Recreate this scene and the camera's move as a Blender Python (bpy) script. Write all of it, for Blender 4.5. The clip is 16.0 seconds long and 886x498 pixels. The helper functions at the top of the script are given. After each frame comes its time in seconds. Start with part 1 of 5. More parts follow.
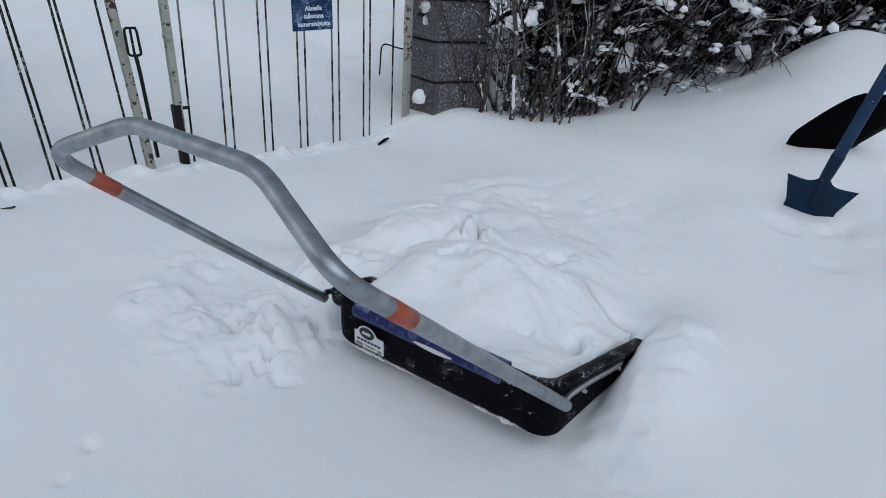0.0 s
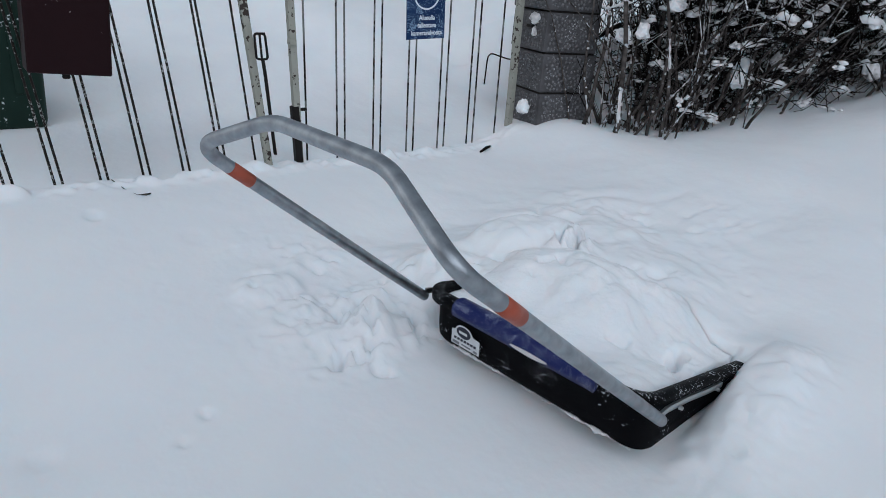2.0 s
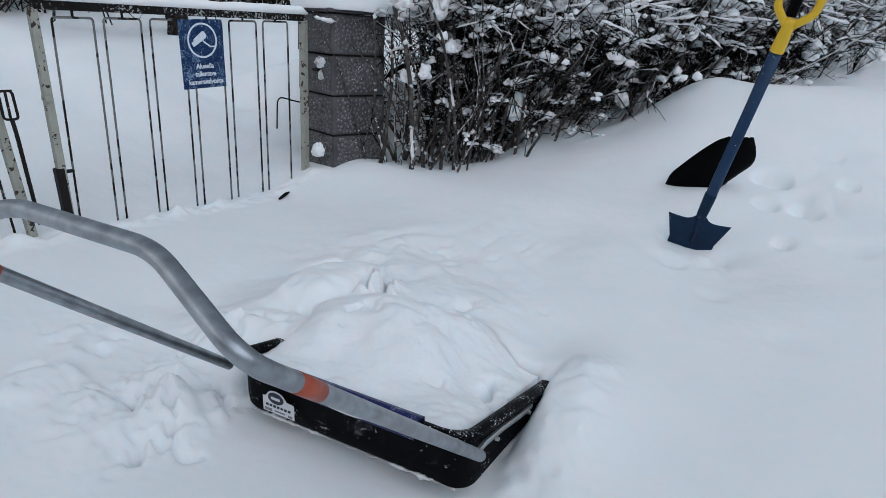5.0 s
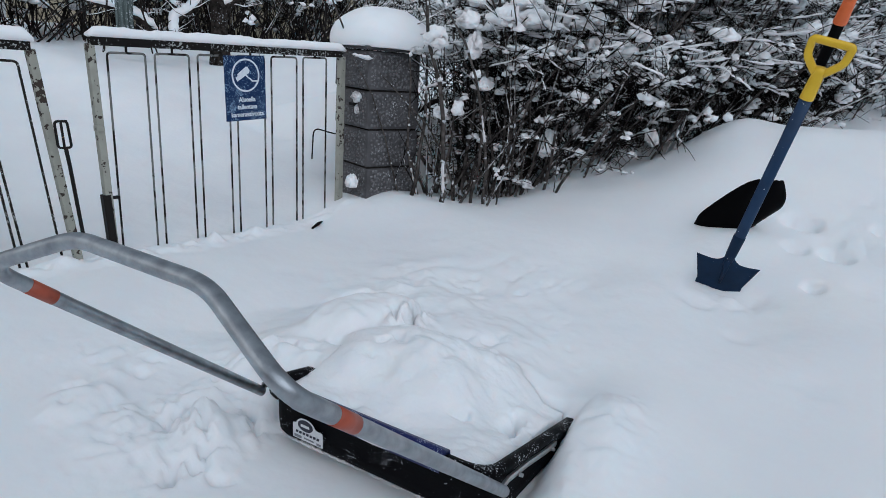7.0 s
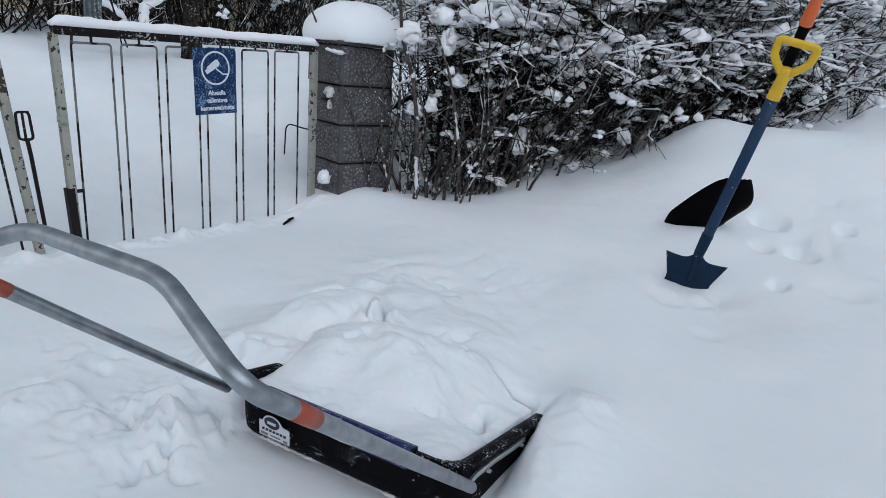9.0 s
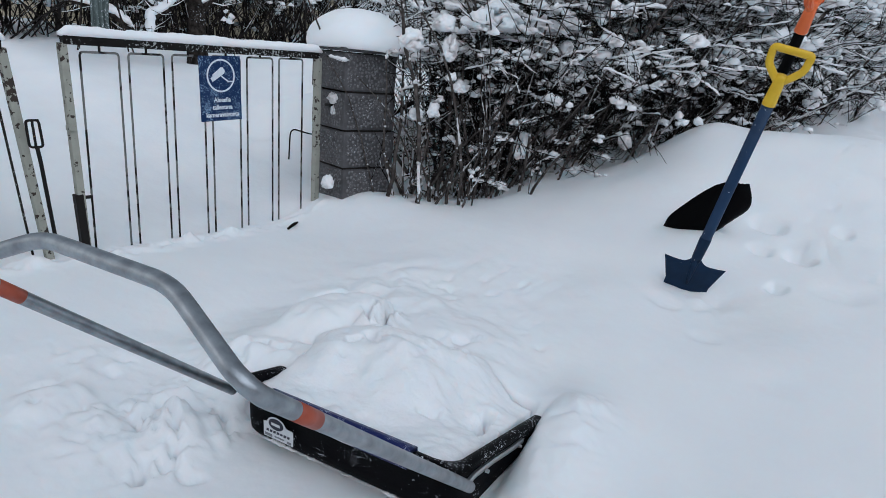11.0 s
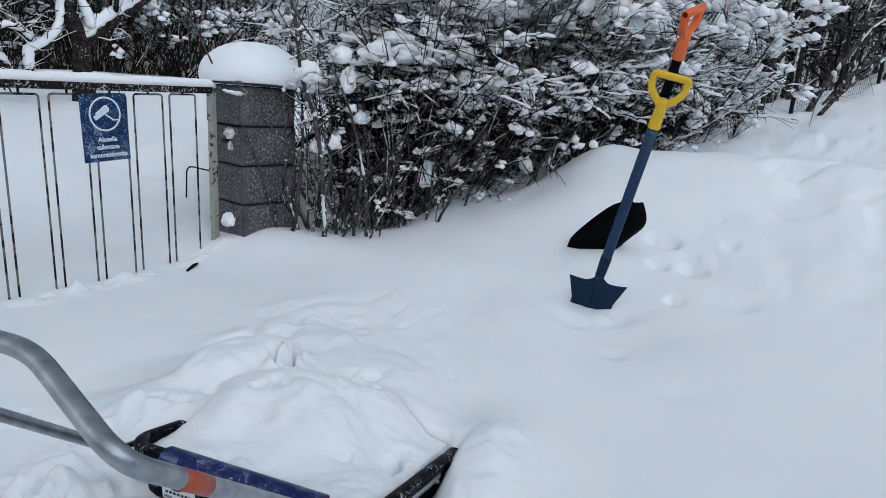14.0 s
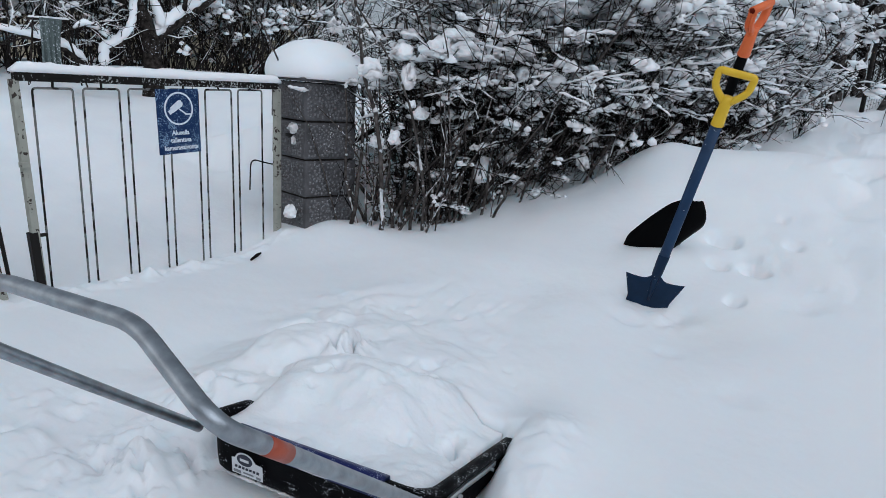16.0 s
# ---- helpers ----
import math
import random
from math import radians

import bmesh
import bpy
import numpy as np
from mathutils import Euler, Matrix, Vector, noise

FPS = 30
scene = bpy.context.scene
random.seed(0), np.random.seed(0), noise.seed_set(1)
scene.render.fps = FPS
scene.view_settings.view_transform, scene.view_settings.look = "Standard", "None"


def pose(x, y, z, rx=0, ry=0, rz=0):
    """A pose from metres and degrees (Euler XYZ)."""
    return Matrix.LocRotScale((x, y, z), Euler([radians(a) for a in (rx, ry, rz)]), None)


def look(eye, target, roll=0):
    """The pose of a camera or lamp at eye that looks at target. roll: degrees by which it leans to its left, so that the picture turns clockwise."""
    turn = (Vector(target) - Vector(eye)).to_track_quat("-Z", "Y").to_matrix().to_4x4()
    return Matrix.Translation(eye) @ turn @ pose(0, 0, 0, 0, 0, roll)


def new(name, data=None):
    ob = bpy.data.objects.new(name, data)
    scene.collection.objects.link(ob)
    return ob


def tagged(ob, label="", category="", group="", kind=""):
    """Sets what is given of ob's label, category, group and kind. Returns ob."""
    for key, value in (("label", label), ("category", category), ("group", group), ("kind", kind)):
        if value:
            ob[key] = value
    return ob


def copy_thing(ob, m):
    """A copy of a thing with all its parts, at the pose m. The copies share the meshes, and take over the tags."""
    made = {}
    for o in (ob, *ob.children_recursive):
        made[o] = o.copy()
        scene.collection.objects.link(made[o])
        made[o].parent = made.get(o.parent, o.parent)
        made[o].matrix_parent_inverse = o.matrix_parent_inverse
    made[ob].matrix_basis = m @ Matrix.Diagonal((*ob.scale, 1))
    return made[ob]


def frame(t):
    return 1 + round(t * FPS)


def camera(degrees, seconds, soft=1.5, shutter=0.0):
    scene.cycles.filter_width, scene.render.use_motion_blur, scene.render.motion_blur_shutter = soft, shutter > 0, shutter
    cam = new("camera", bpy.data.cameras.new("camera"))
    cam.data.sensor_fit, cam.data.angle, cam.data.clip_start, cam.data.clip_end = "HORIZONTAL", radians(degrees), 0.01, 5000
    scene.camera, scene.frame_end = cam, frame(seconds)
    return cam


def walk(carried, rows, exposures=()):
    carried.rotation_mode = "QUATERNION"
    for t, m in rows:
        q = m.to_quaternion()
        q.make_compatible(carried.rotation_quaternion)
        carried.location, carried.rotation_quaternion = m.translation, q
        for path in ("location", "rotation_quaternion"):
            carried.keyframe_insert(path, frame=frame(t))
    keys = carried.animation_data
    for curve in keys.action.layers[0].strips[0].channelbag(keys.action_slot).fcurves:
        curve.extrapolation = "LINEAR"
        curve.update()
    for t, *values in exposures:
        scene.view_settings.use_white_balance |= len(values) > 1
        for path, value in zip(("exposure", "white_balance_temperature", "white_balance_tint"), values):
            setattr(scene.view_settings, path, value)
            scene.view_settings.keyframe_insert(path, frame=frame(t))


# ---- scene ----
cam = camera(68.4, 16.0, 0.75)
PATH = [
    (0, (0.139, 0.072, 1.324), (-1.123, 1.412, 0.543), 4.5),
    (0.5, (0.132, 0.012, 1.326), (-1.202, 1.277, 0.539), 4.8),
    (1, (0.148, 0.043, 1.322), (-1.063, 1.435, 0.55), 4.7),
    (1.5, (0.139, 0.01, 1.326), (-1.277, 1.198, 0.562), 4.6),
    (2, (0.15, 0.02, 1.327), (-1.297, 1.162, 0.55), 4.9),
    (2.5, (0.151, 0.039, 1.324), (-1.2, 1.293, 0.548), 4.2),
    (3, (0.127, -0.007, 1.321), (-1.279, 1.186, 0.545), 4.9),
    (3.5, (0.127, 0.008, 1.321), (-1.171, 1.322, 0.553), 5.2),
    (4, (0.134, 0.045, 1.333), (-1.026, 1.514, 0.631), 4.9),
    (4.2, (0.137, 0.061, 1.339), (-0.976, 1.581, 0.667), 4.8),
    (6.3, (0.169, 0.07, 1.376), (-0.909, 1.64, 0.763), 4.1),
    (6.5, (0.173, 0.06, 1.374), (-0.937, 1.614, 0.78), 4.9),
    (7, (0.159, 0.032, 1.39), (-1.01, 1.553, 0.826), 5.0),
    (7.5, (0.16, 0.01, 1.396), (-0.996, 1.564, 0.895), 6.2),
    (8, (0.161, 0.016, 1.397), (-0.958, 1.602, 0.911), 6.1),
    (8.5, (0.159, 0.026, 1.39), (-0.965, 1.598, 0.874), 5.6),
    (9, (0.168, 0.047, 1.382), (-0.943, 1.613, 0.82), 5.9),
    (9.2, (0.159, 0.053, 1.385), (-0.992, 1.58, 0.799), 5.3),
    (11.3, (0.199, 0.026, 1.401), (-0.908, 1.601, 0.858), 5.8),
    (11.5, (0.199, 0.035, 1.401), (-0.845, 1.657, 0.872), 5.6),
    (12, (0.193, 0.038, 1.401), (-0.842, 1.663, 0.864), 4.9),
    (12.5, (0.197, 0.048, 1.406), (-0.785, 1.717, 0.906), 5.0),
    (13, (0.198, 0.057, 1.406), (-0.737, 1.761, 0.935), 4.9),
    (13.5, (0.196, 0.051, 1.409), (-0.787, 1.724, 0.926), 4.7),
    (14, (0.204, 0.065, 1.411), (-0.722, 1.779, 0.955), 4.2),
    (14.5, (0.201, 0.06, 1.41), (-0.738, 1.773, 0.982), 4.8),
    (15, (0.2, 0.05, 1.415), (-0.765, 1.75, 0.991), 4.2),
    (15.5, (0.198, 0.029, 1.406), (-0.821, 1.695, 0.973), 4.9),
    (16, (0.203, 0.017, 1.408), (-0.85, 1.649, 0.932), 4.4),
]
walk(cam, [(t, look(eye, target, roll)) for t, eye, target, roll in PATH], [(0, -0.25, 5700, 9.5), (16, -0.12, 5700, 9.5)])

# ---- world and light ----
world = bpy.data.worlds.new("overcast_sky")
scene.world = world
world.use_nodes = True
wn, wl = world.node_tree.nodes, world.node_tree.links
sky = wn.new("ShaderNodeTexSky")
sky.sky_type, sky.sun_disc = "NISHITA", False
sky.sun_elevation, sky.sun_rotation = radians(30), radians(215)
sky.air_density, sky.dust_density, sky.ozone_density = 1.0, 3.0, 1.0
grey = wn.new("ShaderNodeHueSaturation")
grey.inputs["Saturation"].default_value = 0.5
wl.new(sky.outputs[0], grey.inputs["Color"])
cloud = wn.new("ShaderNodeMix")
cloud.data_type = "RGBA"
cloud.inputs[0].default_value = 0.6
cloud.inputs[7].default_value = (5.6, 5.95, 5.95, 1)
wl.new(grey.outputs[0], cloud.inputs[6])
wl.new(cloud.outputs[2], wn["Background"].inputs["Color"])
wn["Background"].inputs["Strength"].default_value = 0.077
sun = new("sun", bpy.data.lights.new("sun", "SUN"))
sun.data.energy, sun.data.angle, sun.data.color = 2.1, radians(80), (1.0, 0.985, 0.965)
sun.matrix_world = look((0, 0, 0), (-0.84, 0.35, -0.52))


# ---- materials ----
def material(name, base, rough=0.6, metal=0.0, second=None, scale=20.0, amount=0.5, bump=0.0, bump_scale=60.0, fleck=None, fleck_scale=120.0, fleck_at=0.62, detail=4.0, coat=0.0, gloss_level=0.5, ramp=(0.35, 0.7)):
    """A surface with colour varied at two scales, fine relief, and flecks of a third colour (frost, rust)."""
    m = bpy.data.materials.new(name)
    m.use_nodes = True
    n, l = m.node_tree.nodes, m.node_tree.links
    b = n["Principled BSDF"]
    b.inputs["Roughness"].default_value, b.inputs["Metallic"].default_value = rough, metal
    b.inputs["Coat Weight"].default_value = coat
    b.inputs["Specular IOR Level"].default_value = gloss_level
    where = n.new("ShaderNodeTexCoord").outputs["Object"]
    big = n.new("ShaderNodeTexNoise")
    big.inputs["Scale"].default_value, big.inputs["Detail"].default_value = scale, detail
    l.new(where, big.inputs["Vector"])
    span = n.new("ShaderNodeValToRGB")
    second = second or [c * 0.75 for c in base]
    span.color_ramp.elements[0].position, span.color_ramp.elements[1].position = ramp
    span.color_ramp.elements[0].color = (*second, 1)
    span.color_ramp.elements[1].color = (*base, 1)
    l.new(big.outputs["Fac"], span.inputs["Fac"])
    mix = n.new("ShaderNodeMix")
    mix.data_type = "RGBA"
    mix.inputs[0].default_value = amount
    mix.inputs[6].default_value = (*base, 1)
    l.new(span.outputs[0], mix.inputs[7])
    out = mix.outputs[2]
    if fleck:
        spot = n.new("ShaderNodeTexNoise")
        spot.inputs["Scale"].default_value, spot.inputs["Detail"].default_value = fleck_scale, 3.0
        patch = n.new("ShaderNodeTexNoise")
        patch.inputs["Scale"].default_value = fleck_scale * 0.09
        l.new(where, spot.inputs["Vector"]), l.new(where, patch.inputs["Vector"])
        both = n.new("ShaderNodeMath")
        both.operation = "MULTIPLY_ADD"
        both.inputs[1].default_value, both.inputs[2].default_value = 0.5, -0.25
        l.new(patch.outputs["Fac"], both.inputs[0])
        add = n.new("ShaderNodeMath")
        add.operation = "ADD"
        l.new(spot.outputs["Fac"], add.inputs[0]), l.new(both.outputs[0], add.inputs[1])
        cut = n.new("ShaderNodeMapRange")
        cut.inputs[1].default_value, cut.inputs[2].default_value = fleck_at, fleck_at + 0.03
        l.new(add.outputs[0], cut.inputs[0])
        over = n.new("ShaderNodeMix")
        over.data_type = "RGBA"
        l.new(cut.outputs[0], over.inputs[0]), l.new(out, over.inputs[6])
        over.inputs[7].default_value = (*fleck, 1)
        out = over.outputs[2]
        gloss = n.new("ShaderNodeMapRange")
        gloss.inputs[3].default_value, gloss.inputs[4].default_value = rough, 0.8
        l.new(cut.outputs[0], gloss.inputs[0]), l.new(gloss.outputs[0], b.inputs["Roughness"])
        dull = n.new("ShaderNodeMapRange")
        dull.inputs[3].default_value, dull.inputs[4].default_value = metal, 0.0
        l.new(cut.outputs[0], dull.inputs[0]), l.new(dull.outputs[0], b.inputs["Metallic"])
    l.new(out, b.inputs["Base Color"])
    if bump:
        fine = n.new("ShaderNodeTexNoise")
        fine.inputs["Scale"].default_value, fine.inputs["Detail"].default_value = bump_scale, 6.0
        l.new(where, fine.inputs["Vector"])
        lift = n.new("ShaderNodeBump")
        lift.inputs["Strength"].default_value, lift.inputs["Distance"].default_value = 1.0, bump
        l.new(fine.outputs["Fac"], lift.inputs["Height"]), l.new(lift.outputs[0], b.inputs["Normal"])
    return m


SNOW = material("snow", (0.9, 0.915, 0.93), 0.75, second=(0.84, 0.865, 0.895), scale=3.0, amount=0.6, bump=0.0015, bump_scale=30.0)
PACKED = material("loose_snow", (0.9, 0.915, 0.93), 0.8, second=(0.83, 0.855, 0.89), scale=18.0, amount=0.5, bump=0.003, bump_scale=60.0)
STEEL = material("galvanised_steel", (0.42, 0.45, 0.48), 0.42, 0.95, second=(0.22, 0.235, 0.255), scale=34.0, amount=0.8, bump=0.0003, bump_scale=400.0, detail=8.0)
BOLT = material("zinc_bolt", (0.42, 0.43, 0.43), 0.35, 1.0)
ORANGE_TAPE = material("orange_tape", (0.38, 0.075, 0.035), 0.45, second=(0.27, 0.05, 0.025), scale=60.0, bump=0.0003, bump_scale=200.0)
BLACK_PLASTIC = material("black_plastic", (0.004, 0.004, 0.005), 0.6, gloss_level=0.03, second=(0.007, 0.007, 0.008), scale=14.0, bump=0.0006, bump_scale=180.0, fleck=(0.7, 0.72, 0.75), fleck_scale=190.0, fleck_at=0.71)
SHOVEL_BLACK = material("glossy_black_plastic", (0.0028, 0.0028, 0.0032), 0.35, gloss_level=0.025, bump=0.0005, bump_scale=60.0)
FROSTED_RIM = material("frosted_black_plastic", (0.005, 0.005, 0.006), 0.5, gloss_level=0.03, bump=0.0008, bump_scale=180.0, fleck=(0.72, 0.74, 0.77), fleck_scale=230.0, fleck_at=0.655)
BLUE_PLASTIC = material("blue_plastic", (0.009, 0.016, 0.098), 0.4, second=(0.007, 0.013, 0.085), scale=12.0, bump=0.0006, bump_scale=200.0, fleck=(0.55, 0.6, 0.75), fleck_scale=420.0, fleck_at=0.64, gloss_level=0.2)
BLUE_STEEL = material("blue_painted_steel", (0.015, 0.042, 0.1), 0.42, second=(0.01, 0.028, 0.068), scale=16.0, amount=0.7, bump=0.0005, bump_scale=220.0, fleck=(0.55, 0.62, 0.7), fleck_scale=110.0, fleck_at=0.72, gloss_level=0.25)
DARK_BLADE = material("dark_blue_blade", (0.010, 0.028, 0.066), 0.45, gloss_level=0.12, second=(0.008, 0.019, 0.04), scale=22.0, amount=0.7, bump=0.0006, bump_scale=160.0, fleck=(0.55, 0.6, 0.65), fleck_scale=120.0, fleck_at=0.76)
YELLOW = material("yellow_plastic", (0.78, 0.5, 0.012), 0.42, second=(0.62, 0.38, 0.01), scale=25.0, bump=0.0003, bump_scale=300.0)
ORANGE = material("orange_plastic", (0.78, 0.16, 0.035), 0.45, second=(0.62, 0.11, 0.02), scale=25.0, bump=0.0003, bump_scale=300.0)
# dark red that paints the shade inside the orange crossbar's ends
HOLLOW_SHADE = material("painted_hollow_shade", (0.12, 0.012, 0.006), 0.7, gloss_level=0.05)
RUSTY = material("flaking_grey_paint", (0.34, 0.34, 0.29), 0.6, second=(0.24, 0.24, 0.2), scale=26.0, bump=0.001, bump_scale=120.0, fleck=(0.035, 0.024, 0.018), fleck_scale=55.0, fleck_at=0.585)
BAR = material("weathered_black_bar", (0.035, 0.03, 0.027), 0.6, 0.2, second=(0.02, 0.018, 0.016), scale=40.0, amount=0.8, fleck=(0.36, 0.36, 0.34), fleck_scale=150.0, fleck_at=0.61, gloss_level=0.06)
PALE_BAR = material("pale_flaking_bar", (0.21, 0.21, 0.20), 0.6, 0.1, second=(0.13, 0.13, 0.125), scale=40.0, amount=0.8, fleck=(0.018, 0.016, 0.015), fleck_scale=15.0, fleck_at=0.5, gloss_level=0.1)
RAIL = material("flaked_black_rail", (0.014, 0.0125, 0.012), 0.6, second=(0.01, 0.009, 0.008), scale=30.0, amount=0.8, fleck=(0.34, 0.35, 0.34), fleck_scale=120.0, fleck_at=0.6, gloss_level=0.08)
BLACK_IRON = material("black_iron", (0.018, 0.016, 0.015), 0.55, 0.2, bump=0.0008, bump_scale=140.0, fleck=(0.2, 0.12, 0.07), fleck_scale=80.0, fleck_at=0.72, gloss_level=0.12)
BLOCK = material("brown_concrete_block", (0.108, 0.105, 0.109), 0.62, second=(0.062, 0.059, 0.06), scale=14.0, amount=0.8, bump=0.002, bump_scale=150.0, fleck=(0.5, 0.5, 0.5), fleck_scale=120.0, fleck_at=0.71, gloss_level=0.15)
# paler than the block to paint lit pebble tops; flecks are frost and glints
PEBBLE = material("pebbled_concrete", (0.155, 0.15, 0.154), 0.22, fleck=(0.45, 0.45, 0.47), fleck_scale=190.0, fleck_at=0.68, second=(0.11, 0.107, 0.11), scale=60.0, amount=0.8, bump=0.0008, bump_scale=200.0)
MORTAR = material("dark_mortar", (0.03, 0.027, 0.026), 0.9, bump=0.002, bump_scale=120.0, gloss_level=0.06)
BARK = material("shrub_bark", (0.13, 0.114, 0.104), 0.85, second=(0.022, 0.019, 0.018), scale=36.0, amount=0.85, bump=0.003, bump_scale=90.0, fleck=(0.55, 0.57, 0.6), fleck_scale=34.0, fleck_at=0.635, gloss_level=0.03)
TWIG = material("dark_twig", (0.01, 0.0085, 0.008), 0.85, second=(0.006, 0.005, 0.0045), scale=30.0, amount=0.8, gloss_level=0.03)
WOOD_BARK = material("thicket_bark", (0.045, 0.04, 0.038), 0.9, second=(0.015, 0.013, 0.013), scale=24.0, amount=0.9, gloss_level=0.03)
TREE_BARK = material("tree_bark", (0.05, 0.042, 0.037), 0.9, second=(0.008, 0.007, 0.0065), scale=26.0, amount=0.95, bump=0.012, bump_scale=45.0, fleck=(0.4, 0.42, 0.44), fleck_scale=60.0, fleck_at=0.66, gloss_level=0.03)
SIGN_BLUE = material("sign_blue", (0.006, 0.025, 0.09), 0.45, second=(0.005, 0.02, 0.07), scale=10.0, fleck=(0.22, 0.33, 0.47), fleck_scale=260.0, fleck_at=0.6, gloss_level=0.2)
SIGN_WHITE = material("sign_white", (0.72, 0.76, 0.8), 0.5, second=(0.5, 0.58, 0.68), scale=60.0)
LABEL_WHITE = material("label_white", (0.7, 0.71, 0.72), 0.45, second=(0.6, 0.61, 0.63), scale=60.0)
LABEL_GREY = material("label_grey", (0.22, 0.23, 0.25), 0.5)
LABEL_INK = material("label_ink", (0.01, 0.012, 0.03), 0.5)
MAROON = material("maroon_sheet_metal", (0.015, 0.0045, 0.006), 0.45, second=(0.012, 0.004, 0.005), scale=8.0, bump=0.0006, bump_scale=90.0, fleck=(0.3, 0.26, 0.25), fleck_scale=70.0, fleck_at=0.76, gloss_level=0.12)
BIN_GREEN = material("green_plastic_bin", (0.012, 0.03, 0.022), 0.5, second=(0.008, 0.02, 0.015), scale=12.0, fleck=(0.55, 0.6, 0.6), fleck_scale=48.0, fleck_at=0.66, gloss_level=0.15)
WALL_PAINT = material("ochre_wall_paint", (0.33, 0.29, 0.21), 0.8, second=(0.27, 0.235, 0.165), scale=6.0)
# dark tone of the unseen walls that are added for the steel's reflections
UNSEEN_WALL = material("unseen_dark_wall", (0.06, 0.045, 0.036), 0.8, second=(0.035, 0.028, 0.023), scale=5.0, amount=0.8, bump=0.004, bump_scale=30.0)
CLOTH = material("frosted_cloth", (0.14, 0.17, 0.165), 0.9, second=(0.08, 0.1, 0.1), scale=30.0, amount=0.8, bump=0.002, bump_scale=120.0, fleck=(0.5, 0.54, 0.56), fleck_scale=70.0, fleck_at=0.6, gloss_level=0.1)
GLASS_DARK = material("window_glass", (0.03, 0.035, 0.04), 0.08)


# ---- mesh helpers ----
for soft_snow, depth in ((SNOW, 0.045), (PACKED, 0.04)):
    shader = soft_snow.node_tree.nodes["Principled BSDF"]
    shader.inputs["Subsurface Weight"].default_value = 0.85
    shader.inputs["Subsurface Radius"].default_value = (0.8, 0.95, 1.0)
    shader.inputs["Subsurface Scale"].default_value = depth


def link_mesh(name, verts, faces, mat, parent=None, label="", smooth=True):
    """Links verts and faces as one mesh object; under a thing or part if parent is given."""
    me = bpy.data.meshes.new(name)
    me.from_pydata([tuple(v) for v in verts], [], faces)
    me.materials.append(mat)
    if smooth:
        me.polygons.foreach_set("use_smooth", [True] * len(me.polygons))
    me.update()
    ob = new(name, me)
    if parent:
        ob.parent = parent
    return tagged(ob, label=label)


def part(name, bm, mat, parent=None, label="", smooth=False):
    me = bpy.data.meshes.new(name)
    bm.normal_update()
    bm.to_mesh(me)
    bm.free()
    me.materials.append(mat)
    if smooth:
        me.polygons.foreach_set("use_smooth", [True] * len(me.polygons))
    ob = new(name, me)
    if parent:
        ob.parent = parent
    return tagged(ob, label=label)


def thing(name, label, category, at=(0, 0, 0), group=""):
    ob = new(name)
    ob.empty_display_size = 0.05
    ob.matrix_basis = Matrix.Translation(at)
    return tagged(ob, label=label, category=category, group=group)


def box(size, bevel=0.003, at=(0, 0, 0), turn=None, segments=2):
    bm = bmesh.new()
    bmesh.ops.create_cube(bm, size=1)
    bmesh.ops.scale(bm, vec=size, verts=bm.verts)
    if bevel:
        bmesh.ops.bevel(bm, geom=bm.edges[:], offset=bevel, segments=segments, affect="EDGES", profile=0.5)
    if turn is not None:
        bmesh.ops.transform(bm, matrix=turn, verts=bm.verts)
    bmesh.ops.translate(bm, vec=at, verts=bm.verts)
    return bm


def beam(a, b, width, depth, up=(0, 0, 1), bevel=0.003):
    """A bevelled bar from a to b: width along the cross direction, depth along up."""
    a, b = Vector(a), Vector(b)
    along = (b - a).normalized()
    side = along.cross(Vector(up)).normalized()
    top = side.cross(along)
    m = Matrix((along, side, top)).transposed().to_4x4()
    return box(((b - a).length, width, depth), bevel, (a + b) / 2, m)


def tubes(lines, sides=6, caps=True):
    """Verts and faces of round tubes along lines of (point, radius)."""
    verts, faces = [], []
    ring = [(math.cos(2 * math.pi * k / sides), math.sin(2 * math.pi * k / sides)) for k in range(sides)]
    for line in lines:
        base, count = len(verts), len(line)
        last = None
        for i, (p, r) in enumerate(line):
            q0, q1 = line[max(i - 1, 0)][0], line[min(i + 1, count - 1)][0]
            d = Vector((q1[0] - q0[0], q1[1] - q0[1], q1[2] - q0[2]))
            if d.length < 1e-9:
                d = Vector((0, 0, 1))
            d.normalize()
            if last is None:
                s = d.cross(Vector((0, 0, 1)) if abs(d.z) < 0.9 else Vector((1, 0, 0)))
            else:
                s = last - d * last.dot(d)
            s.normalize()
            last = s
            w = d.cross(s)
            for c, e in ring:
                verts.append((p[0] + r * (c * s.x + e * w.x), p[1] + r * (c * s.y + e * w.y), p[2] + r * (c * s.z + e * w.z)))
        for i in range(count - 1):
            for k in range(sides):
                a, b = base + i * sides + k, base + i * sides + (k + 1) % sides
                faces.append((a, b, b + sides, a + sides))
        if caps:
            faces.append(tuple(base + k for k in reversed(range(sides))))
            faces.append(tuple(base + (count - 1) * sides + k for k in range(sides)))
    return verts, faces


def rounded(points, tangent, steps=8):
    """The polyline with each inner corner replaced by a curve that leaves it at the given distance."""
    out = [Vector(points[0])]
    for i in range(1, len(points) - 1):
        a, b, c = (Vector(points[k]) for k in (i - 1, i, i + 1))
        t = tangent[i - 1]
        p, q = b + (a - b).normalized() * t, b + (c - b).normalized() * t
        for k in range(steps + 1):
            u = k / steps
            out.append(p * (1 - u) ** 2 + b * 2 * u * (1 - u) + q * u * u)
    return out + [Vector(points[-1])]


